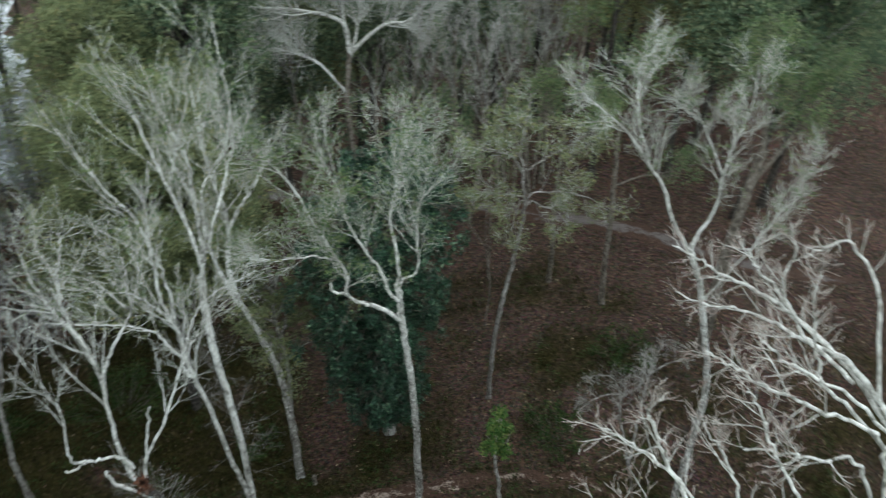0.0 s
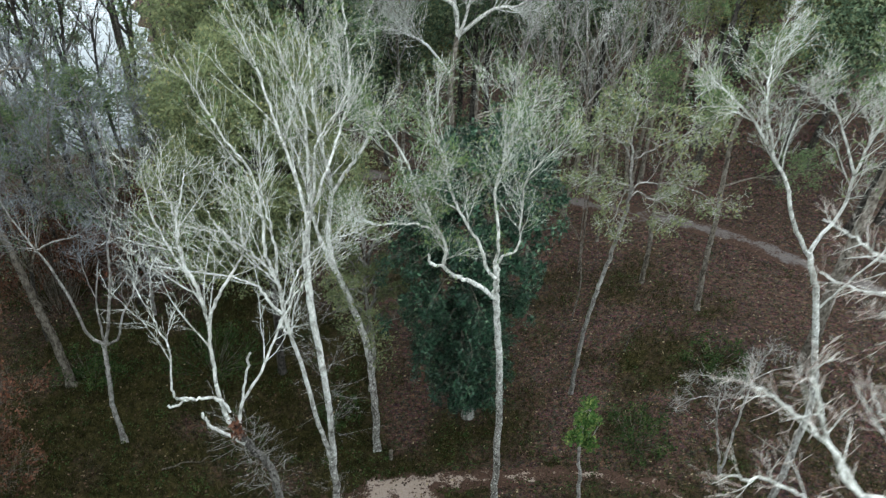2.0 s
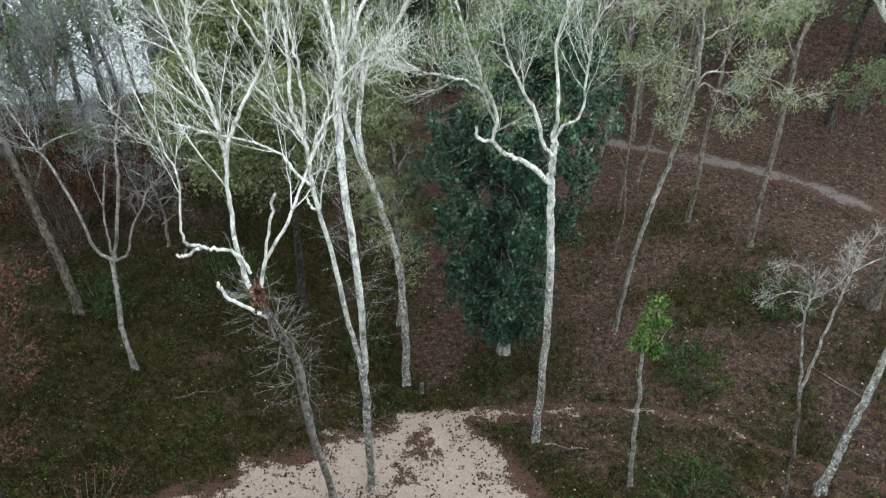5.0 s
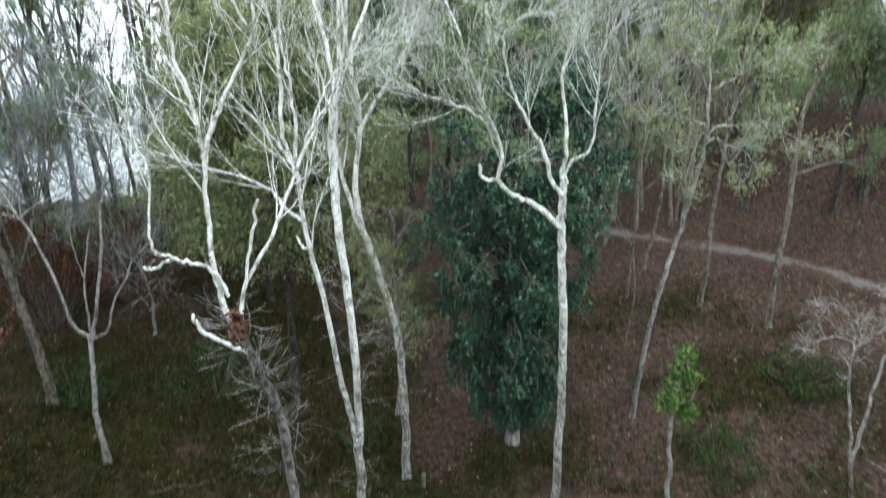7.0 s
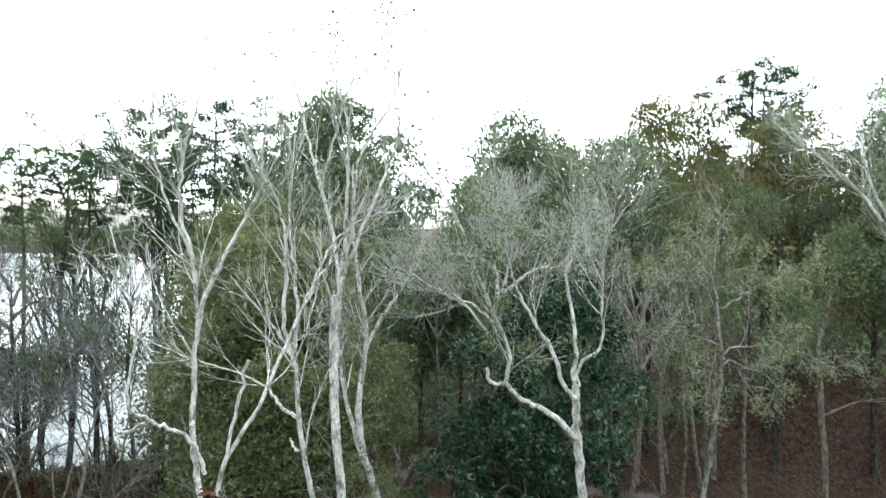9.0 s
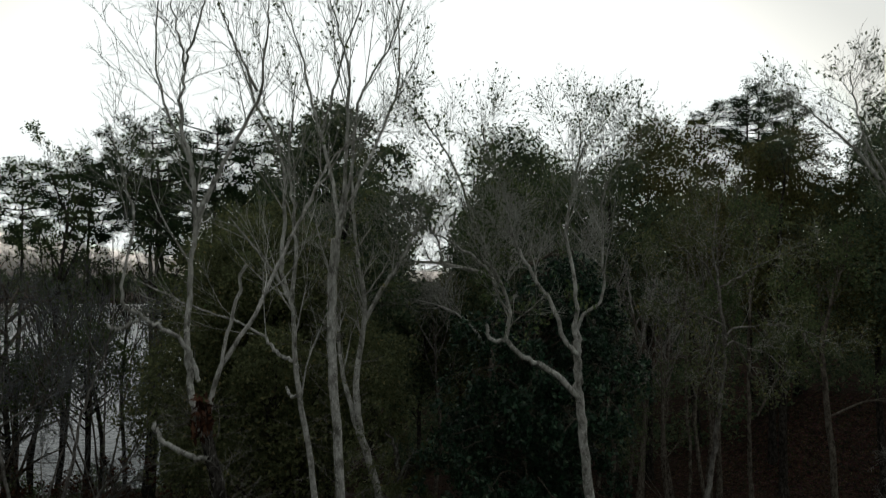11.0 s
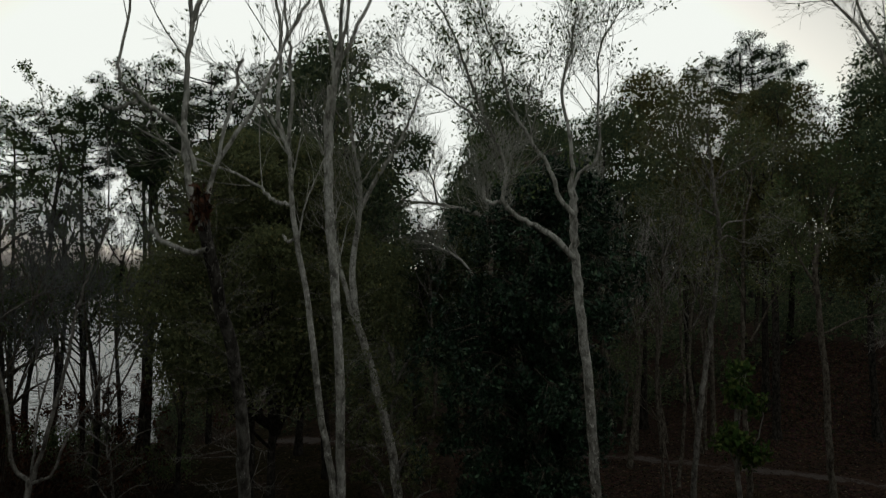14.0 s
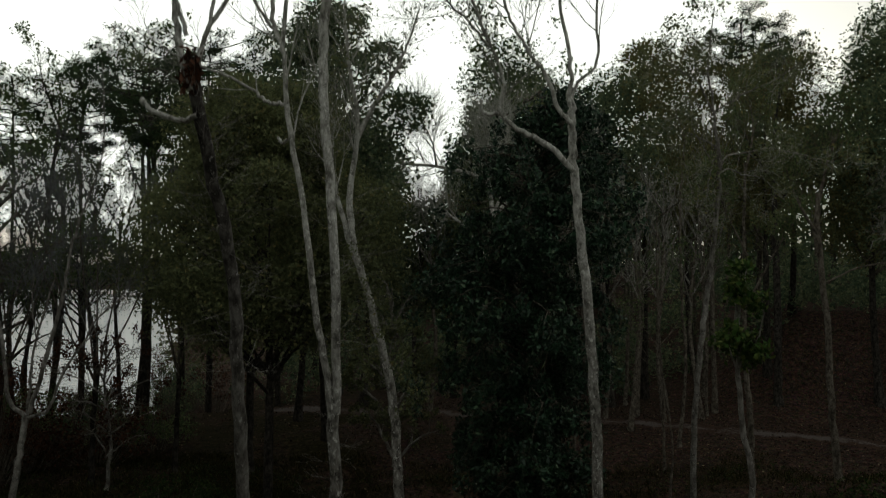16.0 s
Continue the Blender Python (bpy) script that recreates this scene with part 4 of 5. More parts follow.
# ---- the trees on the slope ----
SLOPE = (BARK_TAN, BARK_TAN, BARK_TAN)
tree("slope_tree", "slim grey tree with sparse olive leaves", (12.83, 29.95, -0.25),
     ([(12.83, 29.95, -0.5), (12.78, 29.77, 2.17), (12.6, 29.7, 4.15), (12.51, 29.6, 5.8), (12.43, 29.4, 9.0), (12.4, 29.0, 13.0)], 0.14, 0.05),
     [([(12.75, 29.4, 7.5), (13.6, 29.2, 9.2), (14.4, 29.0, 10.6)], 0.05, 0.014), ([(12.6, 29.2, 9.0), (11.7, 29.0, 10.6), (11.0, 28.8, 12.2)], 0.05, 0.014),
      ([(12.4, 29.0, 12.6), (12.7, 28.9, 14.2), (12.5, 28.9, 15.8)], 0.05, 0.014)],
     111, SLOPE, counts=(10, 6, 4), lengths=(2.0, 1.0, 0.5), leaves=(4500, 0.11, LEAF_OLIVE, 0.2, 10))
tree("slope_tree", "grey tree with a spare leafy top", (14.79, 26.92, 0.6),
     ([(14.79, 26.92, 0.3), (14.55, 26.8, 3.4), (14.26, 26.62, 7.2), (13.95, 26.45, 10.0), (13.9, 26.3, 11.4)], 0.14, 0.08),
     [([(13.92, 26.35, 11.0), (14.3, 26.3, 12.6), (14.9, 26.1, 14.4)], 0.07, 0.014), ([(13.98, 26.45, 9.8), (13.1, 26.3, 11.2), (12.5, 26.2, 12.8)], 0.06, 0.014),
      ([(14.15, 26.55, 8.0), (15.3, 26.3, 8.6), (16.6, 26.0, 8.9), (17.8, 25.8, 9.3)], 0.045, 0.012)],
     117, SLOPE, counts=(10, 6, 4), lengths=(2.0, 1.0, 0.5), leaves=(4500, 0.11, LEAF_OLIVE, 0.2, 10))
tree("dark_trunked_tree", "straight dark-trunked tree on the leafy bank", (19.2, 40.9, 0.9),
     ([(19.2, 40.9, 0.5), (19.2, 40.8, 7.0), (19.1, 40.7, 13.0), (19.2, 40.6, 17.5)], 0.24, 0.1),
     [([(19.15, 40.7, 12.0), (20.3, 40.4, 14.0), (21.2, 40.2, 16.0)], 0.08, 0.019), ([(19.1, 40.7, 13.5), (17.9, 40.5, 15.2), (17.0, 40.3, 17.0)], 0.08, 0.019),
      ([(19.2, 40.6, 17.2), (19.4, 40.5, 19.0), (19.2, 40.4, 20.5)], 0.07, 0.019)],
     121, (BARK_DARK, BARK_DARK, BARK_TAN), counts=(10, 7, 4), lengths=(2.4, 1.2, 0.6), leaves=(3800, 0.14, LEAF_FOREST, 0.2, 6))
tree("leaning_tree", "grey leaning tree beside the thicket", (-14.6, 21.85, 0.4),
     ([(-14.6, 21.85, 0.1), (-14.78, 22.0, 2.73), (-15.01, 22.1, 4.12), (-15.21, 22.2, 5.86), (-15.41, 22.3, 7.48), (-15.9, 22.4, 9.47)], 0.19, 0.1),
     [([(-15.80, 22.37, 9.09), (-15.99, 22.28, 11.00), (-15.61, 22.18, 13.11)], 0.08, 0.016), ([(-15.70, 22.28, 8.51), (-16.85, 22.18, 10.24), (-17.43, 21.99, 11.96)], 0.07, 0.016)],
     127, (BARK_TAN, BARK_TAN, BARK_BLUE), counts=(11, 8, 5), lengths=(2.3, 1.1, 0.5), leaves=(1500, 0.1, LEAF_OLIVE, 0.15, 3))
tree("stout_grey_tree", "stout grey tree with a flared foot", (18.3, 22.4, 0.6),
     ([(18.3, 22.4, 0.3), (17.78, 22.0, 4.01), (17.6, 21.8, 8.0), (17.8, 21.7, 12.0)], 0.3, 0.16),
     [([(17.8, 21.7, 11.8), (17.3, 21.6, 14.0), (16.6, 21.5, 16.4)], 0.11, 0.016), ([(17.7, 21.7, 10.5), (18.8, 21.5, 12.8), (19.6, 21.4, 15.0)], 0.1, 0.016)],
     131, SLOPE, counts=(10, 6, 4), lengths=(2.2, 1.1, 0.5), leaves=(4500, 0.11, LEAF_OLIVE, 0.2, 10))
tree("bare_tree", "pale crooked bare tree behind the clearing", (2.4, 37.0, 0.3),
     ([(2.4, 37, 0.0), (2.5, 37, 4.5), (2.3, 36.9, 8.5), (2.6, 36.8, 11.6)], 0.2, 0.13),
     [([(2.6, 36.8, 11.4), (2.2, 36.5, 13.2), (-0.3, 36.3, 13.9), (-2.6, 36.1, 14.2), (-5.2, 36, 15.4), (-7.2, 35.8, 15.6)], 0.13, 0.018), ([(2.6, 36.8, 11.5), (2.3, 36.7, 14.0), (2.5, 36.5, 17.0)], 0.12, 0.018),
      ([(2.6, 36.8, 11.4), (4.4, 36.6, 12.9), (5.9, 36.4, 13.3), (7.4, 36, 15.6)], 0.12, 0.018), ([(2.6, 36.8, 11.2), (3.2, 36.4, 13.6), (3.3, 35.9, 16.8)], 0.1, 0.018),
      ([(-0.3, 36.3, 13.9), (-0.6, 36, 15.3), (-1.6, 35.8, 17.0)], 0.07, 0.018), ([(2.4, 36.9, 9.0), (0.9, 36.4, 11.0), (-1.0, 36.2, 11.9), (-3.2, 36, 12.2)], 0.09, 0.018)],
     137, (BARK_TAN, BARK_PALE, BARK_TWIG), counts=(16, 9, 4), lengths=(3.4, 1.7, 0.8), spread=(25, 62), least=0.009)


def slim_stem(at, top, r, seed, lean=0.4):
    rng = np.random.default_rng(seed)
    z0 = float(land(*at))
    x, y = at
    pts = [(x, y, z0 - 0.2)]
    for u in (0.25, 0.5, 0.75, 1.0):
        pts.append((x + lean * u + rng.normal() * 0.12, y - 0.3 * u, z0 + (top - z0) * u))
    limbs = []
    for k in range(4):
        i = 2 + k % 3
        p = np.array(pts[min(i, 4)]) - (0, 0, 0.2)
        d = rng.normal(size=3) * (0.8, 0.8, 0.2) + (0, 0, 0.9)
        limbs.append(([tuple(p), tuple(p + d), tuple(p + d * 1.8 + (0, 0, 0.5))], r * 0.35, 0.012))
    return tree("slim_tree", "thin grey stem with a few high leaves", (x, y, z0), (pts, r, r * 0.35), limbs, seed, SLOPE,
                counts=(6, 4, 3), lengths=(1.6, 0.9, 0.5), leaves=(700, 0.11, LEAF_OLIVE, 0.2, 6), group="slim trees on the slope")


for n, (px, py, top, r) in enumerate([(9.6, 31.2, 11, 0.06), (11.14, 33.9, 15, 0.09), (8.6, 27.5, 10, 0.045), (12.5, 48.5, 16, 0.14), (14.9, 40.5, 15, 0.08),
                                      (6.0, 33.0, 12, 0.08), (7.2, 42.0, 14, 0.1), (11.2, 44.0, 15, 0.12)]):
    slim_stem((px, py), top, r, 200 + n, 0.5 if n % 2 else -0.3)

# ---- leafy trees ----
def evergreen(base, seed):
    """The dark broad-leaved evergreen: a tall narrow crown to near the ground."""
    rng = np.random.default_rng(seed)
    root = thing("evergreen_tree", base, "dark glossy broad-leaved evergreen with a columnar crown", "tree")
    trunk = taper([(0, 0, -0.3), (0.05, 0, 3), (-0.1, 0.1, 7), (-0.4, 0, 13.3)], 0.2, 0.03, 7, 1, 0.01, rng)
    trunk[1][:4] *= np.array([1.9, 1.5, 1.2, 1.05])
    child("trunk", tubes("trunk", [trunk], 12, BARK_GREY, 0.04, rng), root)
    prof_z, prof_r = [1.4, 2.4, 4.0, 6.0, 8.0, 9.5, 11.0, 12.8, 14.7], [0.8, 1.4, 1.8, 2.1, 2.35, 2.5, 2.45, 2.1, 0.8]
    lean_z, lean_x = [0.0, 4.0, 7.0, 9.5, 12.0, 14.0], [0.0, -0.3, -0.65, -0.45, 0.15, 0.5]
    runs, centres = [], []
    for k in range(250):
        z = 1.6 + 13.1 * ((k * 0.618) % 1)
        wide = np.interp(z, prof_z, prof_r)
        if rng.uniform() > wide / 2.6 + 0.1:
            continue
        a = rng.uniform(0, 2 * math.pi)
        r = wide * (rng.uniform(0.3, 1.0) if k % 3 else rng.uniform(0.9, 1.2))
        mid = np.interp(z, lean_z, lean_x)
        tip = np.array([r * math.cos(a) + mid, r * math.sin(a), z])
        zs = max(1.3, z - 0.35 * r)
        run = taper([(np.interp(zs, trunk[0][:, 2], trunk[0][:, 0]), 0, zs), (mid + r * 0.5 * math.cos(a), r * 0.5 * math.sin(a), z + 0.15), tip], 0.04, 0.012, 4, 1, 0.02, rng)
        runs.append(run)
        for q in range(6):  # sprays that hang from the tip
            out = np.array([math.cos(a), math.sin(a), 0]) * rng.uniform(-0.55, 0.3)
            c = tip + out + rng.normal(size=3) * (0.3, 0.3, 0.12) - (0, 0, 0.45 * abs(rng.normal()))
            centres.append(c)
            runs.append(taper([tip + out * 0.3, (tip + c) / 2 + (0, 0, 0.08), c], 0.012, 0.006, 3))
    child("branches", tubes("branches", runs, 4, BARK_TAN), root, kind="stuff")
    child("leaves", leaf_mesh("leaves", clumped(rng, centres, 62, (0.17, 0.17, 0.22)), 0.15, LEAF_EVERGREEN, rng, 0.46, 0.6), root, kind="stuff")
    return root


evergreen((2.8, 21.05, float(land(2.8, 21.05))), 301)


def broadleaf(name, label, at, top, radius, crown_from, seed, leaf, count, size, barks, group="", flat=0.75):
    """A leafy tree: trunk, rising limbs and leaf clusters along all the twigs."""
    rng = np.random.default_rng(seed)
    x, y = at
    z0 = float(land(x, y)) if not group else 0.0
    h = top - z0
    trunk = [(x, y, z0 - 0.3), (x + 0.2, y, z0 + h * 0.3), (x - 0.1, y + 0.1, z0 + h * 0.6), (x, y, z0 + h * 0.9)]
    limbs = []
    for k in range(16):
        u = k / 15
        zs = z0 + h * (crown_from + (0.87 - crown_from) * u)
        a = k * 2.4 + rng.uniform(-0.4, 0.4)
        wide = radius * math.sin(math.pi * (0.3 + 0.52 * u)) * rng.uniform(0.7, 1.05)
        d = np.array([math.cos(a), math.sin(a), 0]) * wide
        up = h * rng.uniform(0.05, 0.12)
        limbs.append(([(x, y, zs - 0.3), (x + d[0] * 0.5, y + d[1] * 0.5, zs + up * 0.6), (x + d[0], y + d[1], zs + up)], 0.012 * h * 0.5, 0.015))
    return tree(name, label, (x, y, z0), (trunk, 0.012 * h, 0.03), limbs, seed, barks, counts=(5, 4) if group else (7, 5, 3), lengths=(radius * 0.5, radius * 0.3, radius * 0.16)[: 2 if group else 3],
                spread=(30, 75), rise=0.3, u0=0.25, leaves=(count, size, leaf, radius * (0.085 if group else 0.06), 50 if group else 40), group=group, far=bool(group), least=0.008)


def lobed(name, label, at, top, radius, crown_from, seed, leaf, count, size, barks, group="", lobes=18):
    """A full-crowned tree: limbs carry rounded lobes, each a shell of many small leaves with a ragged outline."""
    rng = np.random.default_rng(seed)
    x, y = at
    z0 = 0.0 if group else float(land(x, y))
    h = top - z0
    root = thing(name, (x, y, z0), label, "tree", group)
    bend = rng.normal(size=(3, 2)) * 0.012 * h
    spine = [(0, 0, -0.4)] + [(bend[k, 0], bend[k, 1], h * u) for k, u in enumerate((0.3, 0.6, 0.88))]
    trunk = taper(spine, 0.0115 * h, 0.03, 4 if group else 7, 1, 0.015, rng)
    trunk[1][0] *= 1.5
    child("trunk", tubes("trunk", [trunk], 8 if group else 12, barks[0], 0.04, rng), root)
    runs, twigs, spots = [], [], []
    for k in range(lobes):
        u = (k + 0.5) / lobes
        a = k * 2.39996 + rng.uniform(-0.5, 0.5)
        lobe = radius * rng.uniform(0.3, 0.46) * (1.1 - 0.3 * u) * (20 / max(lobes, 20)) ** 0.4
        z = h * (crown_from + (0.97 - crown_from) * u) - lobe * 0.8 * u
        out = (radius - lobe * 0.7) * math.sin(math.pi * (0.22 + 0.68 * u)) * rng.uniform(0.45, 1.05)
        c = np.array([math.cos(a) * out, math.sin(a) * out, z])
        zs = max(h * crown_from * 0.7, z - 0.9 * out - 0.5)
        start = np.array([np.interp(zs, trunk[0][:, 2], trunk[0][:, 0]), np.interp(zs, trunk[0][:, 2], trunk[0][:, 1]), zs])
        run = taper([start, start * 0.45 + c * 0.55 - (0, 0, 0.1 * out), c], 0.004 * h, 0.012, 3 if group else 5, 1, 0.02, rng)
        runs.append(run)
        twigs += offshoots(run, rng, 5 if group else 12, lobe * 1.1, (25, 70), 0.2, 0.45, 0.5, 3, 0.008)
        n = count // lobes
        d = rng.normal(size=(n, 3))
        d[:, 2] = np.where(rng.uniform(size=n) < 0.35, np.abs(d[:, 2]), d[:, 2])
        d /= np.linalg.norm(d, axis=1, keepdims=True)
        s = seed * 0.7 + k
        lump = 1 + 0.2 * np.sin(5 * d[:, 0] + s) * np.cos(4 * d[:, 2] - s) + 0.16 * np.sin(9 * d[:, 1] + 7 * d[:, 2] + 2 * s) + 0.1 * np.sin(17 * d[:, 0] - 15 * d[:, 1] + 3 * s)
        r = lobe * lump * rng.uniform(0.15, 1, n) ** 0.33 * (1 + 0.1 * np.abs(rng.normal(size=n)))
        spots.append(c + d * r[:, None] * (1, 1, 0.8))
    child("limbs", tubes("limbs", runs, 5, barks[1]), root, kind="stuff")
    child("twigs", tubes("twigs", twigs, 3, barks[2]), root, kind="stuff")
    child("leaves", leaf_mesh("leaves", np.vstack(spots), size, leaf, rng, 0.62, 0.15, 0, 3), root, kind="stuff")
    return root


lobed("yellowing_tree", "broad tree with yellow-green autumn foliage", (-5.9, 23.8), 15.8, 4.7, 0.45, 311, LEAF_YELLOW, 115000, 0.125, (BARK_DARK, BARK_DARK, BARK_TAN), lobes=44)
lobed("olive_leaved_tree", "tall leafy tree with yellowish olive-green foliage", (-8.3, 30.5), 17.2, 5.0, 0.34, 313, LEAF_YELLOW, 54000, 0.15, (BARK_DARK, BARK_DARK, BARK_TAN), lobes=38)
lobed("large_forest_tree", "large dark-green leafy tree with a rounded top", (-5.7, 35.0), 22.6, 5.3, 0.36, 317, LEAF_FOREST, 56000, 0.19, (BARK_DARK, BARK_DARK, BARK_TAN), lobes=42)
lobed("tall_leafy_tree", "tall tree with drooping green foliage", (27.0, 35.0), 26.0, 7.4, 0.35, 319, LEAF_FOREST, 58000, 0.19, (BARK_DARK, BARK_GREY, BARK_TAN), lobes=24)
broadleaf("yellow_leaved_tree", "small understorey tree with yellow leaves", (-1.6, 22.6), 9.0, 1.7, 0.35, 321, LEAF_YELLOW, 9000, 0.1, (BARK_GREY, BARK_GREY, BARK_TAN))
broadleaf("grey_twigged_tree", "dense grey-twigged tree with few leaves near the lake", (-18.5, 29.5), 14.5, 3.8, 0.3, 323, LEAF_OLIVE, 1600, 0.12, (BARK_DARK, BARK_TAN, BARK_BLUE))


def twiggy(at, top, seed):
    """A small bare tree by the lake: a short stem, rising limbs and a dense head of fine grey twigs."""
    rng = np.random.default_rng(seed)
    x, y = at
    z0 = float(land(x, y))
    h = top - z0
    fork = np.array([x + rng.normal() * 0.2, y + rng.normal() * 0.2, z0 + h * 0.34])
    limbs = []
    for k in range(6):
        a = k * 1.05 + rng.uniform(-0.3, 0.3)
        out = np.array([math.cos(a), math.sin(a), 0]) * h * rng.uniform(0.12, 0.26)
        limbs.append(([tuple(fork - (0, 0, 0.1 * k)), tuple(fork + out * 0.45 + (0, 0, h * 0.2)), tuple(fork + out * 0.8 + (0, 0, h * 0.42)), tuple(fork + out * 1.15 + rng.normal(size=3) * 0.2 + (0, 0, h * 0.62))], 0.042, 0.012))
    return tree("grey_twigged_tree", "small bare tree with a dense head of bluish grey twigs", (x, y, z0), ([(x, y, z0 - 0.3), (x + 0.1, y, z0 + h * 0.2), tuple(fork)], 0.11, 0.08), limbs, seed,
                (BARK_DARK, BARK_TAN, BARK_BLUE), counts=(8, 6, 3), lengths=(2.4, 1.15, 0.5), spread=(28, 65), u0=0.3, least=0.0065, leaves=(900, 0.1, LEAF_OLIVE, 0.1, 3), group="bare trees near the lake")


for n, (px, py, top) in enumerate([(-16.9, 24.8, 12.2), (-13.4, 27.2, 12.8), (-20.6, 26.2, 11.8), (-10.9, 29.0, 12.6), (-22.8, 30.5, 13.0), (-17.6, 29.0, 14.0)]):
    twiggy((px, py), top, 340 + n)
broadleaf("thicket_tree", "low brown-leaved tree in the thicket", (-12.5, 26.5), 6.5, 2.4, 0.25, 325, LEAF_RUST, 2600, 0.12, (BARK_GREY, BARK_GREY, BARK_TAN))

tree("leafy_sapling", "slim young tree with a tuft of bright green leaves", (6.35, 14.0, 0.0),
     ([(6.35, 14.0, -0.2), (5.8, 13.57, 3.7), (5.37, 13.13, 6.68), (5.2, 12.8, 8.3)], 0.08, 0.025),
     [([(5.4, 13.15, 6.6), (5.15, 13.0, 7.1), (5.0, 12.9, 7.7)], 0.02, 0.008), ([(5.35, 13.1, 6.8), (5.6, 12.9, 7.3), (5.7, 12.8, 7.9)], 0.02, 0.008),
      ([(5.3, 13.0, 7.3), (5.3, 12.8, 8.1), (5.35, 12.7, 8.6)], 0.02, 0.008), ([(5.4, 13.1, 6.9), (5.45, 13.4, 7.3), (5.5, 13.5, 7.8)], 0.02, 0.008)],
     331, (BARK_GREY, BARK_GREY, BARK_GREY), counts=(5, 4, 3), lengths=(0.42, 0.28, 0.18), spread=(30, 70), rise=0.2, u0=0.1, leaves=(1500, 0.12, LEAF_BRIGHT, 0.11, 5), flare=1.3)


# ---- low growth ----
def shrub(name, label, at, radius, height, seed, leaf, clumps, per, size, group=""):
    rng = np.random.default_rng(seed)
    x, y = at
    root = thing(name, (x, y, float(land(x, y))), label, "shrub", group)
    stems, centres = [], []
    for k in range(clumps):
        a, r = rng.uniform(0, 2 * math.pi), radius * math.sqrt(rng.uniform())
        tip = np.array([r * math.cos(a), r * math.sin(a), height * rng.uniform(0.3, 1.0) * (1 - 0.4 * r / radius)])
        foot = np.array([tip[0] * 0.35, tip[1] * 0.35, -0.1])
        stems.append(taper([foot, (foot + tip) / 2 + rng.normal(size=3) * 0.05, tip], 0.014, 0.006, 4))
        centres.append(tip)
    child("stems", tubes("stems", stems, 4, BARK_TAN), root, kind="stuff")
    child("leaves", leaf_mesh("leaves", clumped(rng, centres, per, radius * 0.13), size, leaf, rng), root, kind="stuff")
    return root


shrub("green_shrub", "low bushy shrub with mid-green leaves", (9.9, 19.2), 1.5, 1.3, 401, LEAF_HERB, 46, 40, 0.11)
shrub("green_shrub", "low patch of green seedlings", (8.2, 13.4), 1.7, 0.45, 402, LEAF_HERB, 70, 26, 0.12)
shrub("green_shrub", "low green bush in the grass", (-2.9, 21.0), 1.0, 0.8, 403, LEAF_HERB, 26, 30, 0.11)
shrub("dark_shrub", "dark green bush under the trees", (-9.0, 23.5), 2.2, 1.8, 404, LEAF_HERB, 60, 40, 0.12)
shrub("dark_shrub", "dark green bush beside a leaning trunk", (-13.9, 22.2), 1.6, 1.4, 405, LEAF_HERB, 40, 40, 0.12)
shrub("green_shrub", "spreading green bush on the slope", (14.2, 22.8), 1.6, 0.8, 406, LEAF_HERB, 40, 34, 0.12)
shrub("rust_shrub", "orange-brown withered bush near the water", (-17.4, 27.2), 2.2, 6.2, 408, LEAF_RUST, 110, 40, 0.12)
shrub("rust_shrub", "reddish-brown withered brushwood in the grass", (-10.6, 12.2), 1.8, 2.2, 407, LEAF_RUST, 50, 14, 0.1)
for n, (px, py, r, h) in enumerate([(-17, 36, 1.8, 3.0), (-15.5, 40, 2.0, 3.4), (-21, 36.5, 1.8, 2.6), (-25, 36, 1.8, 3.2), (-29, 33, 2.0, 3.0), (-13.5, 34, 1.6, 2.2), (-14.4, 45, 2.2, 4.2), (-18.5, 38.6, 1.4, 2.4), (-20.0, 34.0, 1.6, 3.6), (-23.2, 34.5, 1.6, 4.0), (-16.2, 33.0, 1.5, 2.8), (-27.0, 35.2, 1.8, 4.4), (-19.0, 31.5, 1.4, 2.2), (-17.0, 46.5, 1.8, 3.6), (-19.5, 52.5, 2.4, 5.0), (-22.0, 59.0, 2.8, 5.5), (-18.4, 49.5, 1.6, 3.0), (-25.5, 68.0, 3.2, 6.0), (-17.5, 29.8, 2.2, 3.0), (-20.8, 30.2, 2.4, 3.4), (-23.8, 30.0, 2.4, 3.0), (-15.0, 31.0, 2.0, 2.6), (-26.5, 28.0, 2.4, 3.2), (-18.2, 34.6, 2.0, 3.4), (-22.4, 32.6, 2.2, 4.0), (-22.5, 45.0, 1.6, 2.4), (-27.0, 43.0, 2.0, 2.8), (-31.5, 44.0, 2.0, 2.6)]):
    shrub("shore_bush", "leafy bush on the lake shore", (px, py), r, h, 420 + n, (LEAF_RUST, LEAF_FOREST, LEAF_OLIVE)[n % 3], 54, 26, 0.14, "bushes along the lake shore")


def leaf_bundle(at, seed):
    """A bundle of withered leaves caught in the broken crown."""
    rng = np.random.default_rng(seed)
    c = rng.normal(size=(110, 3)) * (0.075, 0.07, 0.15)
    ob = new("withered_leaf_bundle", leaf_mesh("withered_leaf_bundle", c, 0.14, LEAF_RUST, rng, 0.45, 0.9))
    ob.location = at
    return tagged(ob, "hanging bundle of withered red-brown leaves in a broken crown", "leaves", kind="stuff")


leaf_bundle((-3.33, 9.62, 11.25), 441)


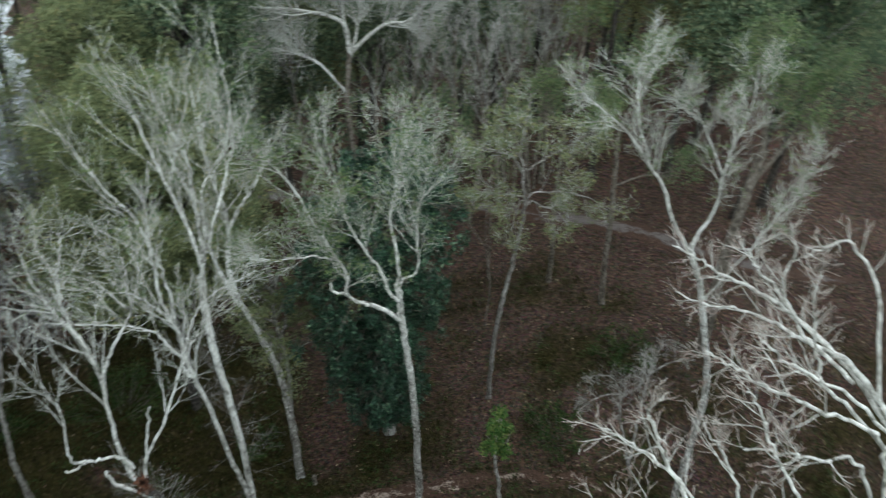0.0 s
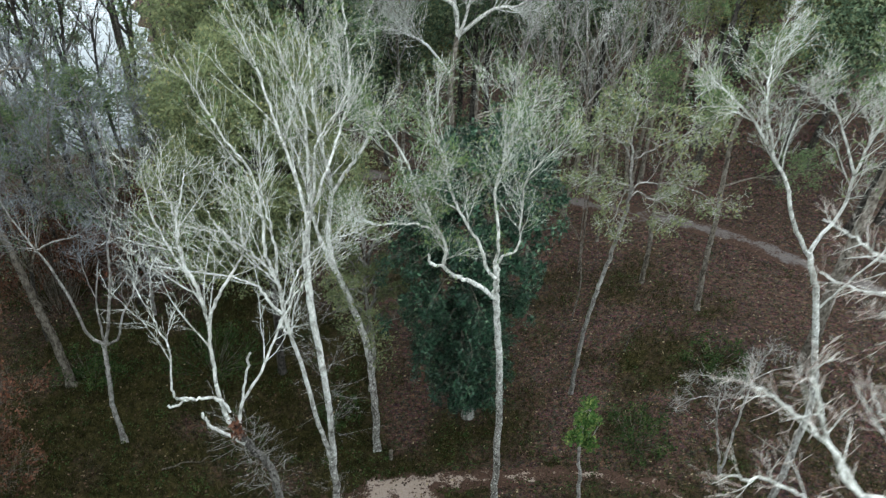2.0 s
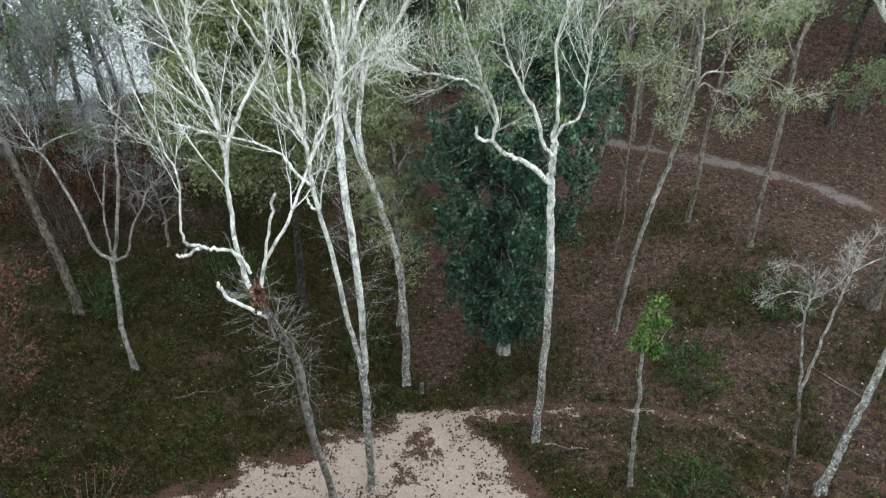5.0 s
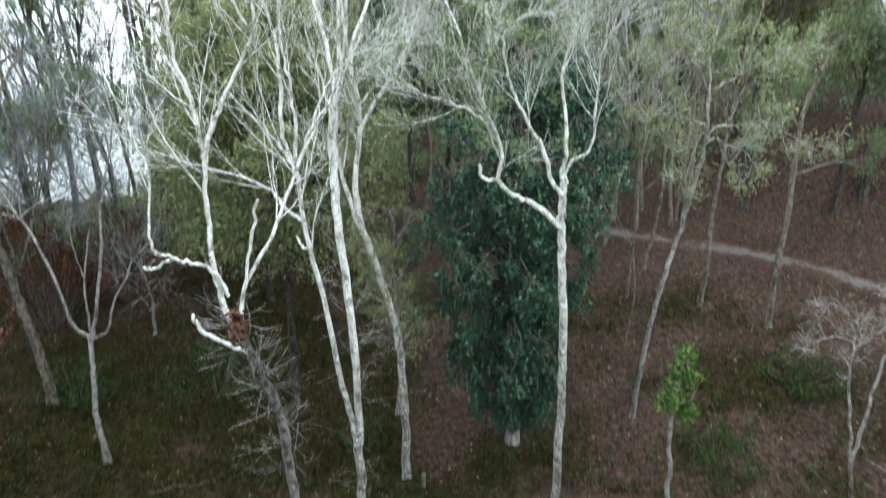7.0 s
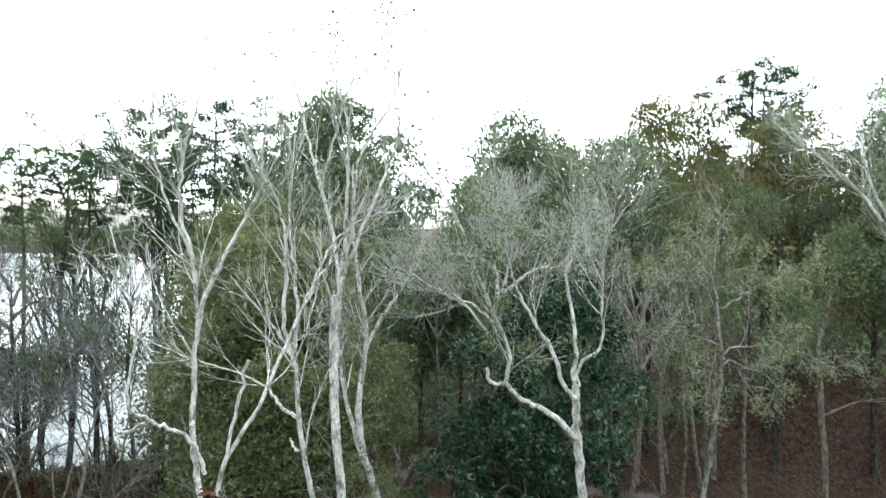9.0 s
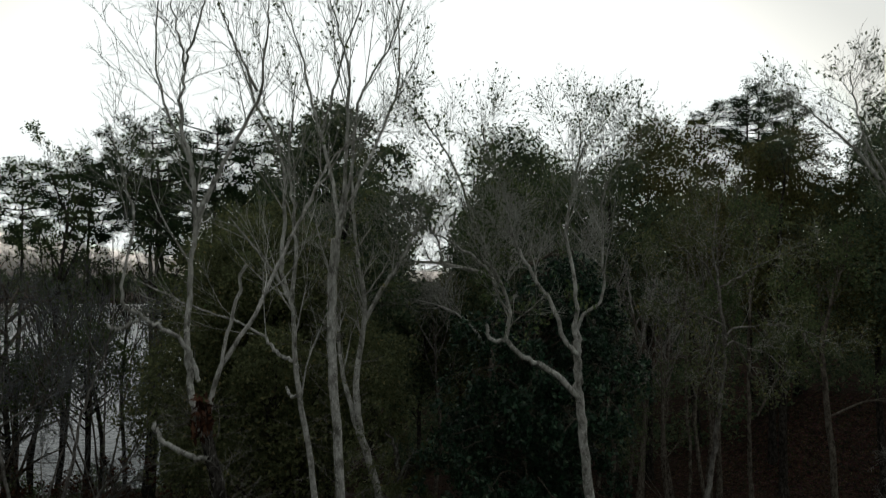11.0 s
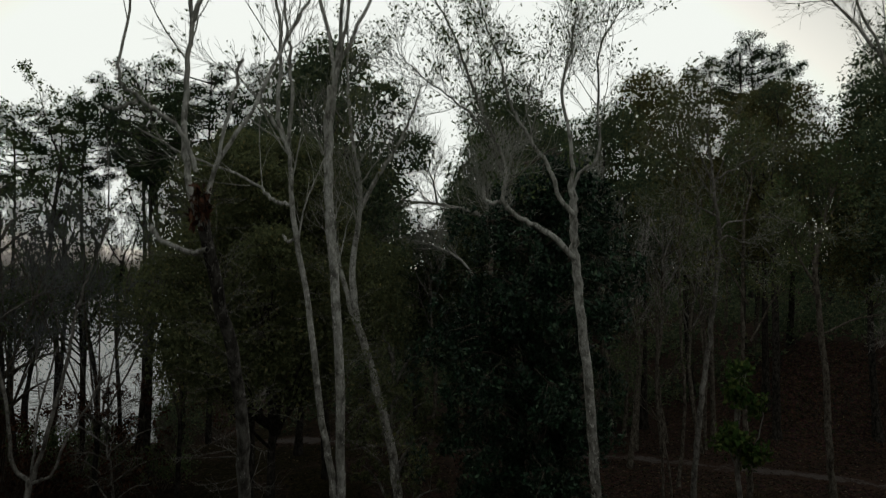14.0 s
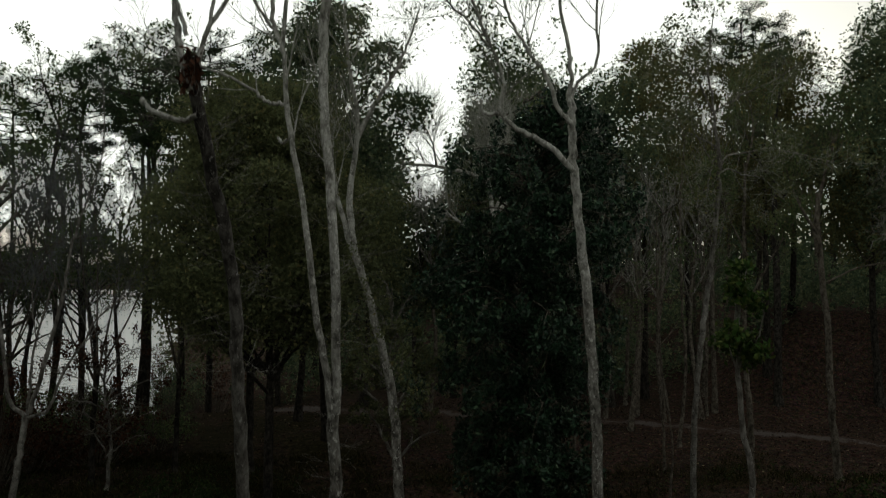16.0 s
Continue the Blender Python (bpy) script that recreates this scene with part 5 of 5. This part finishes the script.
def fallen_branch(at, yaw, length, r, seed, barkm, label):
    rng = np.random.default_rng(seed)
    x, y = at
    c, s = math.cos(yaw), math.sin(yaw)
    pts = []
    for u in np.linspace(0, 1, 6):
        px, py = x + c * length * u + rng.normal() * 0.06, y + s * length * u + rng.normal() * 0.06
        pts.append((px - x, py - y, float(land(px, py)) + r * 0.8 - float(land(x, y))))
    run = taper(pts, r, r * 0.35, 4)
    ob = new("fallen_branch", tubes("fallen_branch", [run] + offshoots(run, rng, 5, length * 0.22, (30, 60), 0.05), 7, barkm, 0.04, rng))
    ob.location = (x, y, float(land(x, y)))
    return tagged(ob, label, "branch", "fallen branches")


fallen_branch((3.7, 15.55), -0.15, 1.5, 0.035, 451, BARK_TAN, "thin fallen branch lying beside a trunk")
fallen_branch((-9.5, 17.5), 0.5, 2.2, 0.04, 452, BARK_TAN, "fallen branch lying in the grass")
fallen_branch((10.5, 24.5), 0.9, 2.6, 0.035, 453, BARK_DARK, "fallen branch on the leafy slope")
fallen_branch((16.0, 18.0), 2.4, 2.0, 0.05, 454, BARK_TAN, "grey fallen branch in the litter")


def stump(at, r, h, seed):
    rng = np.random.default_rng(seed)
    x, y = at
    rad = np.array([r * 1.5, r * 1.1, r, r * 0.95, r * 0.6, 0.01])
    pts = np.array([(0, 0, -0.1), (0, 0, 0.08), (0.01, 0, h * 0.5), (0.02, 0.01, h * 0.9), (0.03, 0.01, h), (0.03, 0.01, h)])
    ob = new("stump", tubes("stump", [(pts, rad)], 12, BARK_TAN, 0.08, rng))
    ob.location = (x, y, float(land(x, y)))
    return tagged(ob, "short pale broken stump standing in the grass", "stump")


stump((-0.55, 18.55), 0.08, 0.55, 461)


# ---- the lake shore and the wood behind ----
def pine(name, label, seed, h=20.0, clear=0.5):
    """A pine on the origin: a straight trunk, level whorls and tufts of needles."""
    rng = np.random.default_rng(seed)
    root = thing(name, (0, 0, 0), label, "pine tree", "trees of the wood behind")
    trunk = taper([(0, 0, -0.4), (0.15, 0, h * 0.35), (-0.1, 0.1, h * 0.7), (0, 0, h)], 0.2, 0.04, 6, 1, 0.02, rng)
    child("trunk", tubes("trunk", [trunk], 9, BARK_DARK, 0.04, rng), root)
    runs, tufts = [], []
    for k in range(30):
        layer = math.floor(k / 3) * 3 + rng.uniform(0, 0.8)
        u = clear + (0.98 - clear) * min(1.0, layer / 29)
        z, a = h * u, k * 2.4 + rng.uniform(-0.5, 0.5)
        ln = h * 0.17 * math.sin(math.pi * min(1, (1.06 - u) / (1.06 - clear) * 0.8 + 0.1)) * rng.uniform(0.6, 1.15)
        d = np.array([math.cos(a), math.sin(a), 0.12])
        run = taper([(0, 0, z), d * ln * 0.55 + (0, 0, z + 0.1), d * ln + (0, 0, z + 0.4)], 0.05, 0.015, 4)
        runs.append(run)
        for b in offshoots(run, rng, 5, ln * 0.4, (30, 70), 0.25, 0.4):
            runs.append(b)
            tufts += [b[0][-1], b[0][-3]]
        tufts.append(run[0][-1])
    child("branches", tubes("branches", runs, 4, BARK_DARK), root, kind="stuff")
    c = clumped(rng, tufts, 40, (0.34, 0.34, 0.15))
    child("needles", leaf_mesh("needles", c, 0.2, LEAF_NEEDLE, rng, 0.3, 0, 0, 3), root, kind="stuff")
    return root


def bare_kind(name, label, seed, h, leaf=None, count=0, barks=(BARK_TAN, BARK_GREY, BARK_TWIG), counts=(4, 4, 2)):
    """A bare or thinly leaved wood tree on the origin."""
    rng = np.random.default_rng(seed)
    pts = [(0, 0, -0.4)]
    for u in (0.25, 0.5, 0.75):
        pts.append((rng.normal() * 0.35, rng.normal() * 0.35, h * u))
    limbs = []
    for k in range(9):
        u = 0.42 + 0.33 * k / 8
        a = k * 2.4
        i = u / 0.25
        j = min(int(i), 2)
        p = np.array(pts[j]) * (1 - (i - j)) + np.array(pts[j + 1]) * (i - j)
        d = np.array([math.cos(a) * 0.5, math.sin(a) * 0.5, 1.0]) * h * rng.uniform(0.1, 0.16)
        limbs.append(([tuple(p), tuple(p + d * (0.5, 0.5, 0.45)), tuple(p + d * (1.0, 1.0, 1.0)), tuple(p + d * (1.3, 1.3, 1.6))], 0.004 * h, 0.012))
    return tree(name, label, (0, 0, 0), (pts, 0.0085 * h, 0.004 * h), limbs, seed, barks, counts=counts, lengths=(h * 0.12, h * 0.06, h * 0.03), u0=0.2,
                leaves=(count, 0.14, leaf, 0.22, 10) if leaf else None, far=True, group="trees of the wood behind", least=0.009)


KINDS = [
    pine("pine_tree", "tall dark pine with tufted crown", 501, 21.0, 0.73),
    pine("pine_tree", "tall pine with a high open crown", 502, 23.0, 0.77),
    lobed("forest_tree", "dark-green leafy forest tree", (0, 0), 19.0, 4.2, 0.42, 503, LEAF_FOREST, 9000, 0.3, (BARK_DARK, BARK_DARK, BARK_TAN), "trees of the wood behind"),
    lobed("forest_tree", "olive leafy forest tree in autumn", (0, 0), 18.0, 4.0, 0.45, 504, LEAF_OLIVE, 8500, 0.28, (BARK_DARK, BARK_TAN, BARK_TAN), "trees of the wood behind"),
    bare_kind("bare_wood_tree", "bare grey wood tree with upright branches", 505, 18.0),
    bare_kind("bare_wood_tree", "thin wood tree with last brown leaves", 506, 19.0, LEAF_BROWN, 2400),
    bare_kind("bare_wood_tree", "thin wood tree with last olive leaves", 507, 19.0, LEAF_OLIVE, 6500, (BARK_DARK, BARK_DARK, BARK_TAN)),
    lobed("forest_tree", "dark-green forest tree with a full rounded crown", (0, 0), 20.0, 4.4, 0.42, 508, LEAF_FOREST, 27000, 0.165, (BARK_DARK, BARK_DARK, BARK_TAN), "trees of the wood behind"),
    lobed("forest_tree", "olive-brown forest tree with a full autumn crown", (0, 0), 20.0, 4.2, 0.42, 509, LEAF_BROWN, 25000, 0.165, (BARK_DARK, BARK_TAN, BARK_TAN), "trees of the wood behind"),
]
lakeside = lobed("lakeside_tree", "grey-green lakeside tree with a raised open head", (0, 0), 13.0, 3.3, 0.66, 512, LEAF_OLIVE, 7500, 0.16, (BARK_DARK, BARK_DARK, BARK_DARK), "trees of the wood behind", lobes=16)
KINDS.append(bare_kind("bare_lakeside_tree", "dark bare lakeside tree with dense grey twigs", 510, 15.0, None, 0, (BARK_DARK, BARK_DARK, BARK_TAN), (7, 6, 3)))
KINDS.append(lakeside)
KIND_H = [21.0, 23.0, 19.0, 18.0, 18.0, 19.0, 19.0, 20.0, 20.0, 15.0, 13.0]


def plant(kind, x, y, top, turn=0.0, first=[True] * 11):
    """Stands a tree of a kind at (x, y), scaled to reach the height top."""
    z = float(land(x, y))
    s = (top - z) / KIND_H[kind]
    m = pose(x, y, z, 0, 0, turn) @ Matrix.Diagonal((s * 0.5 + 0.5, s * 0.5 + 0.5, s, 1))
    if first[kind]:
        first[kind] = False
        KINDS[kind].matrix_basis = m
        return KINDS[kind]
    ob = copy_thing(KINDS[kind], pose(x, y, z, 0, 0, turn))
    ob.matrix_basis = m
    return ob


# the skyline: trees that stand out against the sky
for n, (k, px, py, top) in enumerate([
    (0, -17.8, 42.0, 22.0), (0, -14.2, 43.0, 22.8), (1, -10.6, 45.5, 21.0), (6, -20.5, 37.0, 21.5), (6, -15.8, 36.5, 21.8), (7, -8.2, 40.0, 19.5), (7, 3.9, 42.0, 23.3),
    (8, 13.0, 46.0, 24.8), (1, 21.3, 50.0, 26.2), (0, 25.8, 58.0, 28.2), (8, 17.5, 50.0, 25.2), (7, 10.2, 43.5, 21.8), (7, 5.5, 45.0, 22.4), (5, 15.6, 41.0, 20.5),
    (7, 26.5, 41.0, 25.0), (2, 29.5, 36.0, 25.0), (8, 19.6, 43.0, 22.8), (8, 22.8, 46.5, 24.0), (4, 18.3, 52.0, 19.0), (4, 14.5, 57.0, 19.0), (4, 22.0, 55.0, 20.0),
    (2, 3.6, 48.0, 21.5), (2, 8.0, 50.0, 21.8), (4, 9.0, 39.8, 15.5), (8, 24.5, 40.0, 21.0), (2, -5.0, 44.0, 19.5),
    (2, -1.6, 43.0, 13.6), (8, 0.6, 46.0, 14.2), (4, -0.8, 41.0, 15.0), (4, 9.5, 36.5, 15.0), (4, 12.0, 38.8, 15.5), (4, 14.4, 39.6, 15.0), (4, 6.5, 38.4, 14.0), (4, 7.5, 40.8, 15.0), (4, 10.8, 40.0, 14.5), (4, 13.2, 42.0, 15.5), (4, 4.8, 41.5, 15.0), (4, 16.0, 44.0, 17.0), (4, 9.2, 44.0, 16.0),
]):
    plant(k, px, py, top, n * 77.0)
# dark stems at the lake
for n, (k, px, py, top) in enumerate([(10, -19.4, 31.0, 10.2), (10, -23.6, 28.2, 9.8), (10, -24.6, 34.2, 11.4), (10, -16.6, 32.6, 11.6), (10, -28.6, 32.6, 11.4), (6, -21.8, 39.2, 17.0), (1, -20.3, 39.8, 19.5), (6, -19.3, 39.5, 16.0), (1, -14.5, 34.8, 19.0), 
                                      (0, -28.0, 36.5, 17.0), (6, -32.0, 33.0, 15.0), (2, -35.0, 30.5, 15.0), (9, -26.0, 32.0, 15.0), (0, -16.5, 45.0, 19.0), (9, -22.5, 33.0, 15.5),
                                      (9, -29.5, 35.0, 14.0), (1, -27.5, 45.0, 20.0), (0, -31.0, 42.0, 18.5), (9, -21.0, 36.0, 14.5), (9, -17.2, 38.0, 15.0), (9, -25.5, 37.5, 14.0), (9, -24.0, 41.0, 10.0), (9, -29.0, 40.5, 10.5)]):
    plant(k, px, py, top, n * 131.0)
# the wood fills up behind them
wood = np.random.default_rng(601)
stood = []
while len(stood) < 40:
    px, py = wood.uniform(-20, 62), wood.uniform(43, 96)
    if lake_depth(px, py) > -3 or px > 0.82 * py or any((px - a) ** 2 + (py - b) ** 2 < 11 for a, b in stood) or line_distance(px, py, TRAIL) < 2 or -0.075 < px / py < 0.025:
        continue
    stood.append((px, py))
    kind = int(wood.choice(7, p=[0.14, 0.14, 0.22, 0.14, 0.2, 0.09, 0.07]))
    plant(kind, px, py, min(12.5 + 0.15 * py + wood.uniform(-3.0, 0.8), 26), wood.uniform(0, 360))


# ---- the far shore ----
def far_wood(seed):
    """The tree line across the lake, as one mass of leaf clumps over short trunks."""
    rng = np.random.default_rng(seed)
    centres, trunks = [], []
    for k in range(200):
        px = rng.uniform(-420, -90)
        py = 424 + 0.1 * px + rng.uniform(2, 40)
        h = rng.uniform(9, 17)
        trunks.append((np.array([(px, py, -1), (px, py, h * 0.7)]), np.array([0.3, 0.15])))
        for q in range(7):
            centres.append((px + rng.normal() * 2, py + rng.normal() * 2, h * rng.uniform(0.3, 1.0)))
    root = new("far_wood", leaf_mesh("far_wood", clumped(rng, centres, 10, 1.1), 2.2, LEAF_FOREST, rng, 0.8))
    tagged(root, "distant line of trees across the lake", "woods", kind="stuff")
    child("trunks", tubes("trunks", trunks, 4, BARK_DARK), root, kind="stuff")


far_wood(611)


def rear_shade_wood(seed):
    """Unseen woods added behind and beside the camera to block low sky light, as one mass."""
    rng = np.random.default_rng(seed)
    centres, trunks = [], []
    while len(trunks) < 430:
        a, r = rng.uniform(1.2, 2 * math.pi - 0.86), 9 + 53 * rng.uniform() ** 1.25
        px, py = r * math.sin(a), r * math.cos(a)
        if py > -4 and (-12 < px < 20) or 0 < py and -1.05 * py - 4 < px < 0 or lake_depth(px, py) > -2:
            continue
        h, z = rng.uniform(15, 21), float(land(px, py))
        trunks.append((np.array([(px, py, z - 0.5), (px, py, z + h * 0.8)]), np.array([0.2, 0.08])))
        for q in range(15):
            centres.append((px + rng.normal() * 1.6, py + rng.normal() * 1.6, z + h * rng.uniform(0.12, 1.0)))
    root = new("unseen_shade_wood", leaf_mesh("unseen_shade_wood", clumped(rng, centres, 40, 0.75), 0.42, LEAF_FOREST, rng, 0.7, 0, 0, 3))
    tagged(root, "unseen woodland added to block sky light round the clearing", "woods", kind="stuff")
    child("trunks", tubes("trunks", trunks, 5, BARK_GREY), root, kind="stuff")


rear_shade_wood(613)


def back_wood(seed):
    """The deep wood behind the last single trees, as one mass."""
    rng = np.random.default_rng(seed)
    centres, trunks = [], []
    while len(trunks) < 330:
        px, py = rng.uniform(-40, 130), rng.uniform(72, 150)
        if lake_depth(px, py) > -3:
            continue
        h, z = rng.uniform(11, 17) * (0.7 if -0.08 < px / py < 0.02 else 1), float(land(px, py))
        trunks.append((np.array([(px, py, z - 0.5), (px, py, z + h * 0.8)]), np.array([0.22, 0.1])))
        for q in range(13):
            centres.append((px + rng.normal() * 1.8, py + rng.normal() * 1.8, z + h * rng.uniform(0.02, 1.0)))
    root = new("deep_wood", leaf_mesh("deep_wood", clumped(rng, centres, 18, 0.8), 0.9, LEAF_FOREST, rng, 0.7, 0, 0, 3))
    tagged(root, "deep dark woodland behind the nearer trees", "woods", kind="stuff")
    child("trunks", tubes("trunks", trunks, 5, BARK_DARK), root, kind="stuff")


back_wood(617)


def brushwood(seed):
    """Bushy undergrowth on the bank top and along the edge of the wood, as one mass."""
    rng = np.random.default_rng(seed)
    centres = []
    while len(centres) < 1500:
        px, py = rng.uniform(-14, 62), rng.uniform(45, 74)
        if lake_depth(px, py) > -2 or line_distance(px, py, TRAIL) < 2.5 or ripple(np.array(px), np.array(py), 0.35, 2.0) < -0.15:
            continue
        centres.append((px, py, float(land(px, py)) + abs(rng.normal()) * 1.5))
    ob = new("brushwood", leaf_mesh("brushwood", clumped(rng, centres, 36, 0.5), 0.3, LEAF_FOREST, rng, 0.6, 0, 0, 3))
    tagged(ob, "dark bushy undergrowth along the edge of the wood", "undergrowth", kind="stuff")


brushwood(619)


# ---- fallen leaves, grass and herbs on the ground ----
def litter(seed, count):
    rng = np.random.default_rng(seed)
    x, y = rng.uniform(-26, 30, count), 9 + 36 * rng.uniform(0, 1, count) ** 1.25
    s = sandy(x, y)
    keep = (rng.uniform(size=count) < np.where(s > 0, np.where(fbm(x, y, 1.1, 9) > 0.0, 0.95, 0.25), 1 - 0.7 * grassy(x, y))) & ((trodden(x, y) < 0) | (rng.uniform(size=count) < 0.25)) & (lake_depth(x, y) < -0.5)
    x, y = x[keep], y[keep]
    c = np.stack([x, y, land(x, y) + 0.035 + 0.02 * (s[keep] > 0)], -1)
    ob = new("fallen_leaves", leaf_mesh("fallen_leaves", c, 0.105, LEAF_LITTER, rng, 0.65, 0, 0.75))
    tagged(ob, "brown and tan fallen leaves scattered over the ground", "leaves", kind="stuff")


def grass(seed, tufts, blades):
    rng = np.random.default_rng(seed)
    x, y = rng.uniform(-24, 22, tufts), 9 + 24 * rng.uniform(0, 1, tufts)
    keep = (rng.uniform(size=tufts) < grassy(x, y) * 1.1) & (sandy(x, y) < -0.1) & (lake_depth(x, y) < -1)
    x, y = np.repeat(x[keep], blades), np.repeat(y[keep], blades)
    n = len(x)
    x, y = x + rng.normal(size=n) * 0.08, y + rng.normal(size=n) * 0.08
    foot = np.stack([x, y, land(x, y) - 0.02], -1)
    h = rng.uniform(0.08, 0.3, n)[:, None]
    lean = np.concatenate([rng.normal(size=(n, 2)) * 0.45, np.ones((n, 1))], 1) * h
    side = rng.normal(size=(n, 3)) * (1, 1, 0)
    side /= np.linalg.norm(side, axis=1, keepdims=True)
    v = np.stack([foot - side * 0.012, foot + side * 0.012, foot + lean * 0.6 + side * 0.016, foot + lean * (1, 1, 0.9)], 1)
    ob = new("grass", raw_mesh("grass", v.reshape(-1, 3), np.arange(n * 4), 4, LEAF_GRASS))
    tagged(ob, "short dull green grass and herbs between the trees", "grass", kind="stuff")


def herbs(seed, plants, leaves):
    """Low broad-leaved herbs and seedlings among the grass."""
    rng = np.random.default_rng(seed)
    x, y = rng.uniform(-22, 22, plants), 9 + 22 * rng.uniform(0, 1, plants)
    keep = (rng.uniform(size=plants) < grassy(x, y) * 1.2 + 0.12) & (sandy(x, y) < -0.1) & (fbm(x, y, 0.7, 31) > -0.1)
    x, y = np.repeat(x[keep], leaves), np.repeat(y[keep], leaves)
    n = len(x)
    x, y = x + rng.normal(size=n) * 0.09, y + rng.normal(size=n) * 0.09
    c = np.stack([x, y, land(x, y) + rng.uniform(0.03, 0.22, n)], -1)
    ob = new("herbs", leaf_mesh("herbs", c, 0.085, LEAF_HERB, rng, 0.6, 0, 0.5))
    tagged(ob, "low green herbs and seedlings on the clearing floor", "herbs", kind="stuff")


litter(701, 90000)
grass(703, 30000, 6)
herbs(707, 9000, 6)
